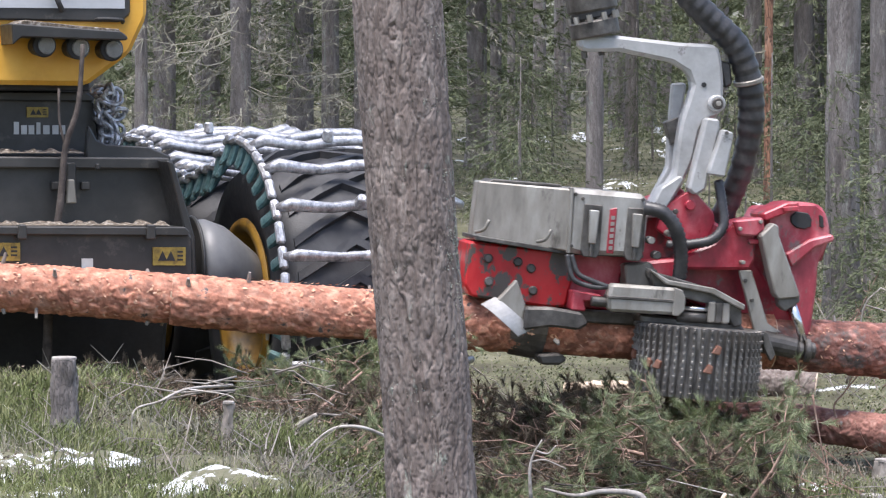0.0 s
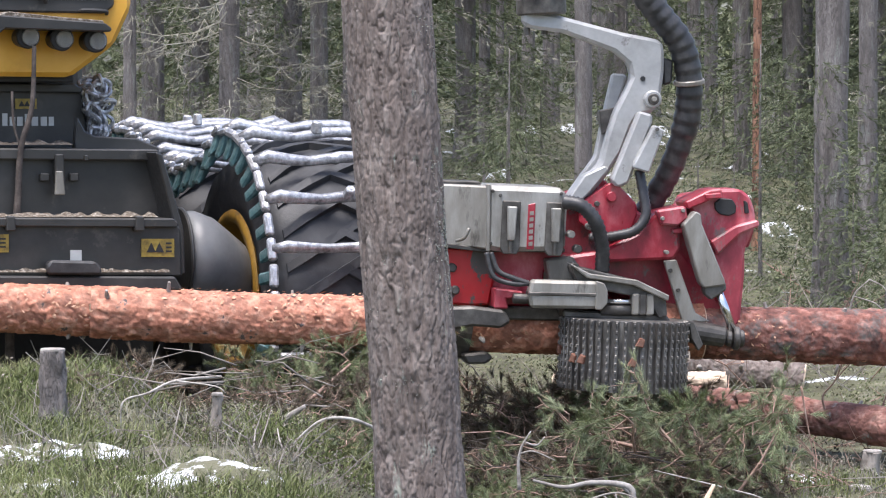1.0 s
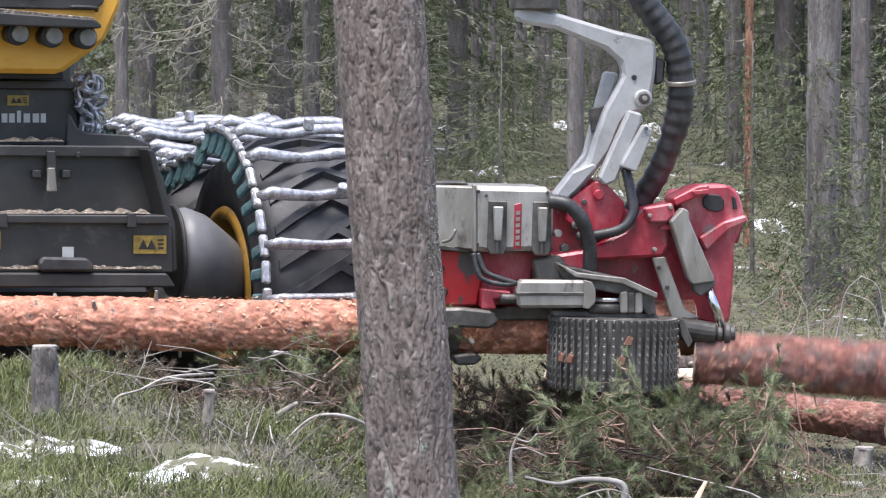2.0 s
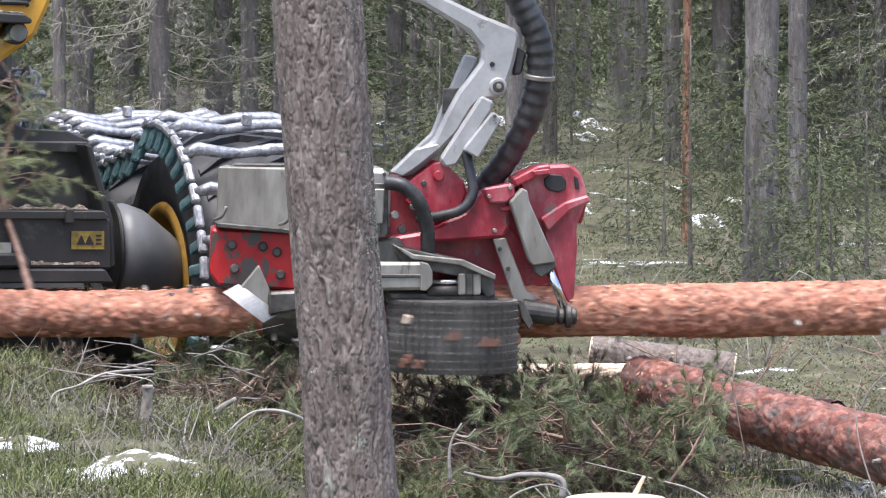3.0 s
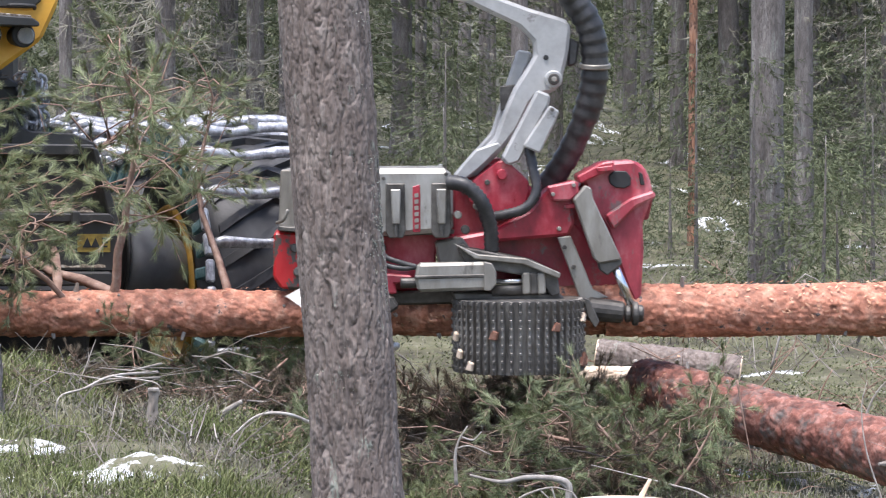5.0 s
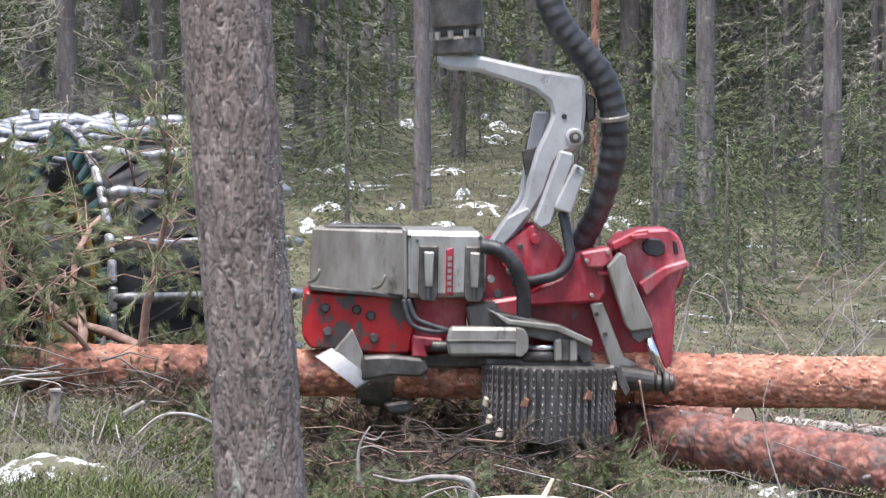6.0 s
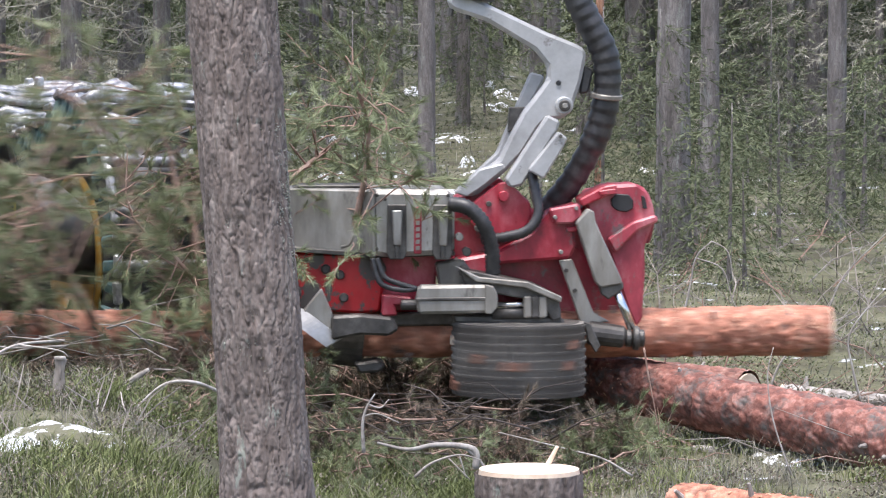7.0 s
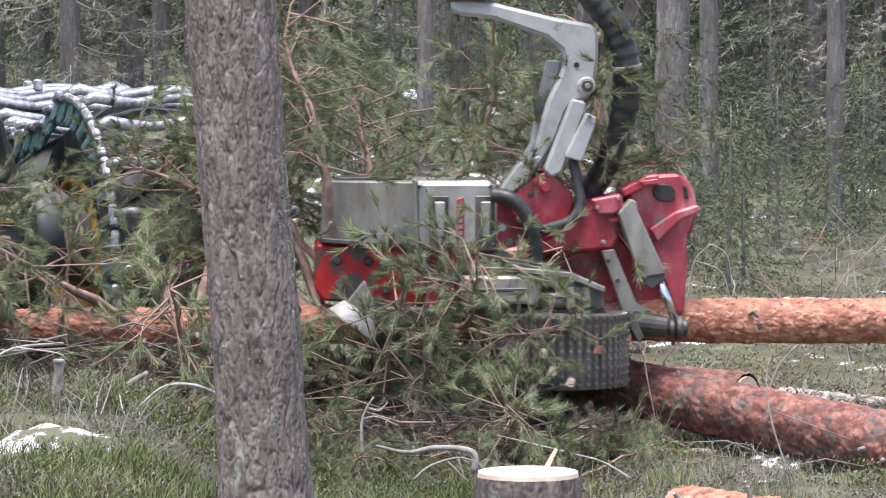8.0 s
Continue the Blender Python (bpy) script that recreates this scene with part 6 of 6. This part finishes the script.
twig([(1570, 790, 0), (1590, 720, 0), (1610, 680, 0)], 0.008, GREY, M_LIMB, 14.6)


# ---- brush under the head and along the stem ----
def brush(count, seed, u0, u1, v0, v1, d0, d1, size, up=0.3, label="", kinds=(5, 7)):
    rnd = random.Random(seed)
    made = []
    for _ in range(count):
        u, v, d = rnd.uniform(u0, u1), rnd.uniform(v0, v1), rnd.uniform(d0, d1)
        p = spot(u, v, d)
        p.z = max(p.z, lift(p.x, p.y) + 0.02)
        a = rnd.uniform(0, math.tau)
        way = (math.cos(a), math.sin(a) * 0.6, rnd.uniform(-0.15, up))
        b = bough("cut_branch", rnd.randint(*kinds), aim(p, way, rnd.uniform(0, 6), rnd.uniform(*size)))
        made.append(tagged(b, label, "branch", "brush pile"))
    return made


BR = "cut pine branch with green needles in the brush pile"
BROWN = "cut pine branch coloured dark brown for the shade in the pile"
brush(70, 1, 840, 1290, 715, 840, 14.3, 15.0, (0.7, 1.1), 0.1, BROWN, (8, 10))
brush(14, 13, 860, 1290, 740, 850, 14.3, 14.8, (0.7, 1.0), 0.1, BR)
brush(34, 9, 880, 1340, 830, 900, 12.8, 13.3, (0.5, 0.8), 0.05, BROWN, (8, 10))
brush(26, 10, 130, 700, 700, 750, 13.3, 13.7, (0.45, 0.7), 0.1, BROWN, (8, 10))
PRESSED = brush(26, 2, 1080, 1340, 795, 895, 12.6, 13.2, (0.6, 1.0), 0.9, BR) + brush(14, 12, 1060, 1340, 810, 890, 12.7, 13.3, (0.55, 0.9), 0.5, BROWN, (8, 10))
brush(10, 7, 880, 1120, 880, 940, 12.2, 12.9, (0.4, 0.7), 0.1, BR)
brush(34, 3, 430, 720, 650, 740, 14.05, 14.3, (0.5, 0.8), 0.5, BR)
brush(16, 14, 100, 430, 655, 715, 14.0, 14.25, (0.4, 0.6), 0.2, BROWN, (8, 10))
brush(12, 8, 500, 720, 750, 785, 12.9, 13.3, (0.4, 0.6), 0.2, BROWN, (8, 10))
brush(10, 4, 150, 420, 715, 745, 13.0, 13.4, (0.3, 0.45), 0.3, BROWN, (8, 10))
brush(10, 5, 560, 860, 810, 870, 12.2, 13.0, (0.4, 0.7), 0.3, BR)
brush(6, 6, 1000, 1330, 890, 950, 11.6, 12.2, (0.3, 0.5), 0.5, BR)


def bare_sticks():
    """Tangle of bare grey and brown sticks in the pile."""
    rnd = random.Random(12)
    for name, mat, n, (u0, u1, v0, v1) in (("stick", M_DARKTWIG, 30, (840, 1300, 790, 880)), ("stick", M_LIMB, 14, (840, 1300, 790, 870)), ("stick", M_ROTTEN, 30, (150, 650, 660, 750)), ("stick", M_ROTTEN, 8, (1420, 1850, 860, 910)), ("stick", M_LIMB, 14, (1300, 1850, 880, 940)), ("stick", M_DARKTWIG, 40, (840, 1330, 800, 910))):
        for _ in range(n):
            u, v, d = rnd.uniform(u0, u1), rnd.uniform(v0, v1), rnd.uniform(12.5, 14.0)
            p = spot(u, v, d)
            p.z = max(p.z, lift(p.x, p.y) + 0.01)
            L = rnd.uniform(0.12, 0.5)
            w = Vector((rnd.choice((-1, 1)) * rnd.uniform(0.5, 1), rnd.uniform(-0.6, 0.6), rnd.uniform(-0.2, 0.35))) * L
            r = rnd.uniform(0.0016, 0.005)
            ob = part(name, sweep([p, p + w * 0.5 + Vector((0, 0, rnd.uniform(-0.03, 0.04))), p + w], [r, r * 0.8, r * 0.4], 5), mat, None, "", True)
            tagged(ob, "broken bare stick in the brush pile", "stick", "brush sticks")


bare_sticks()


def brushwood(name, label, mat, n, seed, u0, u1, v0, v1, size):
    """Thin dead sticks strewn on the floor and leaning, too many to count."""
    rnd = random.Random(seed)
    segs = []
    for _ in range(n):
        p = ray_ground(rnd.uniform(u0, u1), rnd.uniform(v0, v1))
        L = rnd.uniform(*size)
        a = rnd.uniform(0, math.tau)
        d = Vector((math.cos(a), math.sin(a) * 0.5, rnd.uniform(0.0, 1.1))).normalized() * L
        r = rnd.uniform(0.0015, 0.0045) * (p.y / 13)
        k = p + d * 0.5 + Vector((rnd.uniform(-1, 1), 0, rnd.uniform(-0.5, 1))) * 0.12 * L
        segs.append(([p, k, p + d], [r, r * 0.8, r * 0.4]))
        for _ in range(rnd.randint(0, 3)):
            e = k + Vector((rnd.uniform(-1, 1), rnd.uniform(-0.5, 0.5), rnd.uniform(-0.3, 1))) * L * 0.35
            segs.append(([k, e], [r * 0.6, r * 0.3]))
    vs, fs = bars(segs, 4)
    tagged(piece(name, mesh_of(name, [tuple(v) for v in vs], fs, mat), None), label, "sticks", kind="stuff")


brushwood("brushwood", "tangle of dead grey sticks on the forest floor", M_ROTTEN, 100, 40, 1280, 1880, 480, 720, (0.15, 0.6))
brushwood("brown_brushwood", "brown dead twigs on the forest floor", M_LIMB, 110, 41, 1250, 1880, 520, 900, (0.12, 0.45))
brushwood("brush_tangle", "thin dead twigs in the brush pile", M_ROTTEN, 110, 42, 840, 1340, 690, 900, (0.08, 0.3))
brushwood("grass_twigs", "thin dead twigs in the grass", M_ROTTEN, 160, 43, 60, 700, 690, 890, (0.06, 0.25))


def sapling():
    pts = [(0, 0, -0.5), (-0.01, 0, 0.0), (0.0, 0, 0.16), (0.02, 0, 0.4), (0.03, 0, 0.62), (0.075, 0, 0.8), (0.08, 0.01, 1.05)]
    ob = part("sapling", sweep(smooth_path(pts, 4), [0.021 - 0.0005 * i for i in range(25)], 8), M_DARKTWIG, None, "", True)
    part("side_shoot", sweep(smooth_path([(0.03, 0, 0.62), (0.0, 0, 0.72), (-0.01, 0, 0.86)], 4), 0.006, 6), M_DARKTWIG, ob, "", True)
    part("side_shoot", sweep(smooth_path([(0.0, 0, 0.2), (0.03, 0, 0.26), (0.05, 0, 0.28)], 4), 0.006, 6), M_DARKTWIG, ob, "", True)
    return tagged(ob, "thin bare grey sapling behind the stem", "sapling")


SAPLING = sapling()


# ---- what moves ----
PIVOT = [(0, 1213, 358, 14.5, 5, 8, 15.7, 4.7), (0.5, 1146, 367, 14.4, 5, 7, 22.5, 4.2), (1.0, 1096, 358, 14.35, 2.4, 6, 24, 2.4), (1.2, 1098, 367, 14.35, 2.2, 6, 24.5, 2.2),
         (1.8, 1090, 362, 14.3, 1.5, 5, 25.5, 1.2), (2.3, 1085, 358, 14.3, 1.0, 5, 26.5, 0.7), (2.4, 1080, 354, 14.3, 0.8, 4.5, 27, 0.6), (2.5, 1038, 353, 14.25, 0.7, 4, 27.3, 0.6), (2.75, 965, 341, 14.2, 0.8, 3, 33, 0.3),
         (3.0, 916, 335, 14.15, 0.8, 3, 34.8, 0), (3.2, 915, 326, 14.1, 0, 2, 30, -0.2), (3.5, 924, 318, 14.1, -1, 2, 23.2, -0.4), (4.0, 922, 323, 14.1, -1, 2, 26.6, -0.4), (4.2, 925, 321, 14.1, -1, 2, 27, -0.4), (4.8, 985, 325, 14.05, -0.5, 1, 29, -0.3),
         (5.3, 1069, 332, 14.0, -0.3, 0, 30, -0.2), (5.5, 1129, 337, 14.0, 0, 0, 30, 0), (5.75, 1200, 385, 13.95, 0.6, 0, 26, 0.6), (6.0, 1250, 442, 13.9, 1.2, 0, 22, 1.4), (6.1, 1260, 454, 13.9, 1.2, 0, 21, 1.2), (6.2, 1264, 447, 13.9, 0.8, 0, 21.5, 0.4),
         (6.3, 1263, 432, 13.9, 0.4, 0, 23.5, -0.2), (6.5, 1255, 406, 13.9, 0, 0, 26.6, -0.6), (6.75, 1240, 412, 13.9, 0, 0, 28, -0.5), (7.0, 1186, 423, 13.9, 0.4, 0, 34.9, 0), (7.25, 1150, 412, 13.9, 0.3, 0, 38, 0), (7.5, 1141, 401, 13.9, 0.2, 0, 38.7, 0),
         (7.75, 1205, 400, 13.9, 0, 0, 30, 0), (8.0, 1262, 402, 13.9, 0, 0, 23, -0.2)]
FEED = [(0, 0), (2.25, 0), (2.32, 0.02), (2.4, 0.12), (2.5, 0.5), (2.7, 1.06), (2.9, 1.72), (3.1, 2.3), (3.3, 2.52), (3.5, 2.55), (6.78, 2.55), (6.9, 2.96), (7.0, 3.47), (7.1, 3.95), (7.3, 4.85), (7.5, 5.55), (7.7, 5.95), (8.0, 6.05)]
STEPS = [i / 10 for i in range(81)]


def between(rows, t, col=1):
    for a, b in zip(rows, rows[1:]):
        if t <= b[0]:
            return a[col] + (b[col] - a[col]) * (t - a[0]) / (b[0] - a[0])
    return rows[-1][col]


def grip(t):
    """The pose of the gripped stem's axis below the pivot, with x along it."""
    o = spot(between(PIVOT, t), between(PIVOT, t, 2), between(PIVOT, t, 3))
    turn, yaw, tilt = between(PIVOT, t, 4), between(PIVOT, t, 5), between(PIVOT, t, 7)
    head = Matrix.Translation(o) @ Matrix.Rotation(radians(yaw), 4, "Z") @ Matrix.Rotation(radians(turn), 4, "Y")
    at = head @ Vector((0, 0, -0.565))
    return head, Matrix.Translation(at) @ Matrix.Rotation(radians(yaw), 4, "Z") @ Matrix.Rotation(radians(tilt), 4, "Y")


def slid(x):
    return Matrix.Translation((x, 0, 0))


def rest(u, v, d, slope, yaw):
    return Matrix.Translation(spot(u, v, d)) @ Matrix.Rotation(radians(yaw), 4, "Z") @ Matrix.Rotation(radians(slope), 4, "Y")


def motions():
    walk(HEAD, [(t, grip(t)[0]) for t in STEPS])
    walk(ARM, [(t, pose(0, 0, 0, 0, between(PIVOT, t, 6) - 26.6 - between(PIVOT, t, 4), 0)) for t in STEPS])
    spin = [i / 30 for i in range(241)]
    c = ROLLER.matrix_basis.translation.copy()
    walk(ROLLER, [(t, Matrix.Translation(c) @ Matrix.Rotation(between(FEED, t) / 0.26, 4, "Z")) for t in spin])
    fine = [i / 20 for i in range(161)]
    # the stem with its green top, pushed through the head
    walk(STEM, [(t, grip(t)[1] @ slid(CUT - 2.55 + between(FEED, t))) for t in fine])
    # second length: fed out, cut at 6.15, slides over the first and rolls to the front
    rows = [(t, grip(t)[1] @ slid(CUT - 2.55 + between(FEED, t))) for t in fine if t <= 6.1]
    rows += [(6.2, rest(1440, 716, 13.7, 6.5, -4)), (6.3, rest(1496, 762, 13.3, 8, -12)), (6.4, rest(1486, 905, 12.4, 5, -32)), (6.5, rest(1476, 938, 11.9, 2, -42)),
             (6.6, rest(1490, 962, 11.7, 0.6, -45)), (6.8, rest(1498, 985, 11.35, 0.3, -45)), (7.0, rest(1508, 998, 11.2, 0.3, -45)), (8.0, rest(1508, 998, 11.2, 0.3, -45))]
    walk(LOG_2, rows)
    # first length: held to 1.95, cut, dropped, pressed down by the head and springing back
    rows = [(t, grip(t)[1] @ slid(CUT)) for t in fine if t <= 1.9]
    rows += [(2.0, rest(1266, 655, 14.2, 4, -5)), (2.15, rest(1268, 692, 14.2, 5, -34)), (2.3, rest(1272, 702, 14.2, 6.2, -54)), (2.4, rest(1275, 706, 14.2, 6.3, -57)), (2.5, rest(1275, 704, 14.2, 6.3, -57)),
             (5.7, rest(1275, 704, 14.2, 6.3, -57)), (6.0, rest(1340, 776, 14.2, 2.8, -50)), (6.2, rest(1350, 790, 14.25, 2.6, -50)), (6.3, rest(1346, 780, 14.22, 3.2, -50)), (6.45, rest(1330, 748, 14.2, 5.3, -50)),
             (6.6, rest(1328, 746, 14.2, 5.4, -50)), (8.0, rest(1328, 746, 14.2, 5.4, -50))]
    walk(LOG_1, rows)
    # branches ride on the stem until the knives strip them off; then they drop beside the head
    for i, (ob, x, m) in enumerate(TOP_BRANCHES):
        rows, off = [], None
        for t in fine:
            at = CUT - 2.55 + between(FEED, t) + x
            if at < -0.72 + 0.2 * math.sin(i * 2.4) or x < -4.4:
                rows.append((t, grip(t)[1] @ slid(at) @ m))
                continue
            if off is None:
                off = t, rows[-1][1].copy()
            s = t - off[0]
            drop = off[1].copy()
            p = drop.translation + Vector((0.9 * min(s, 0.5), min(s, 0.5) * (-0.7 if i % 3 == 0 else 0.9), -min(4.9 * s * s, 0.66)))
            q = Matrix.Rotation(radians(min(100 * s, 60) * (1 if i % 2 else -1)), 4, "Y") @ Matrix.Rotation(radians(min(140 * s, 80)), 4, "X")
            rows.append((t, Matrix.Translation(p) @ q @ drop.to_3x3().to_4x4()))
        walk(ob, [(t, Matrix.LocRotScale(r.translation, r.to_quaternion(), None)) for t, r in rows])
        ob.scale = [m.to_scale()[0]] * 3
    # the head comes down on the loose boughs and presses them flat
    for ob in PRESSED:
        m = ob.matrix_basis.copy()
        p, size = m.translation.copy(), m.to_scale()[0]
        low = Vector((p.x, p.y, max(lift(p.x, p.y) + 0.02, p.z - 0.2)))
        up = m.to_quaternion()
        flat = Vector((0, 0, 1)).rotation_difference(Vector((0.9, 0.4, -0.05))) if p.x > 0.9 else Vector((0, 0, 1)).rotation_difference(Vector((-0.9, 0.3, -0.05)))
        walk(ob, [(t, Matrix.LocRotScale(p.lerp(low, k), up.slerp(flat, k), None)) for t, k in ((0, 0), (5.4, 0), (5.6, 0.25), (5.8, 0.75), (6.0, 1), (8.0, 1))])
        ob.scale = [size] * 3
    # the bent sapling that the stem pushes over
    walk(SAPLING, [(t, Matrix.Translation(spot(u, v, 14.42)) @ Matrix.Rotation(radians(r), 4, "Y")) for t, u, v, r in ((0, 90, 520, 3), (0.5, 62, 525, 2), (1.0, 40, 540, 1), (1.3, 34, 542, 0), (1.7, 0, 545, -25), (2.1, -60, 560, -70), (2.4, -80, 580, -85), (8.0, -80, 580, -85))])
    base = CAB.matrix_basis.translation.copy()
    walk(CAB, [(t, pose(base.x + x, base.y, base.z)) for t, x in ((0, 0), (1.0, -0.02), (2.5, -0.04), (3.5, -0.07), (5.5, -0.05), (8.0, -0.05))])


motions()
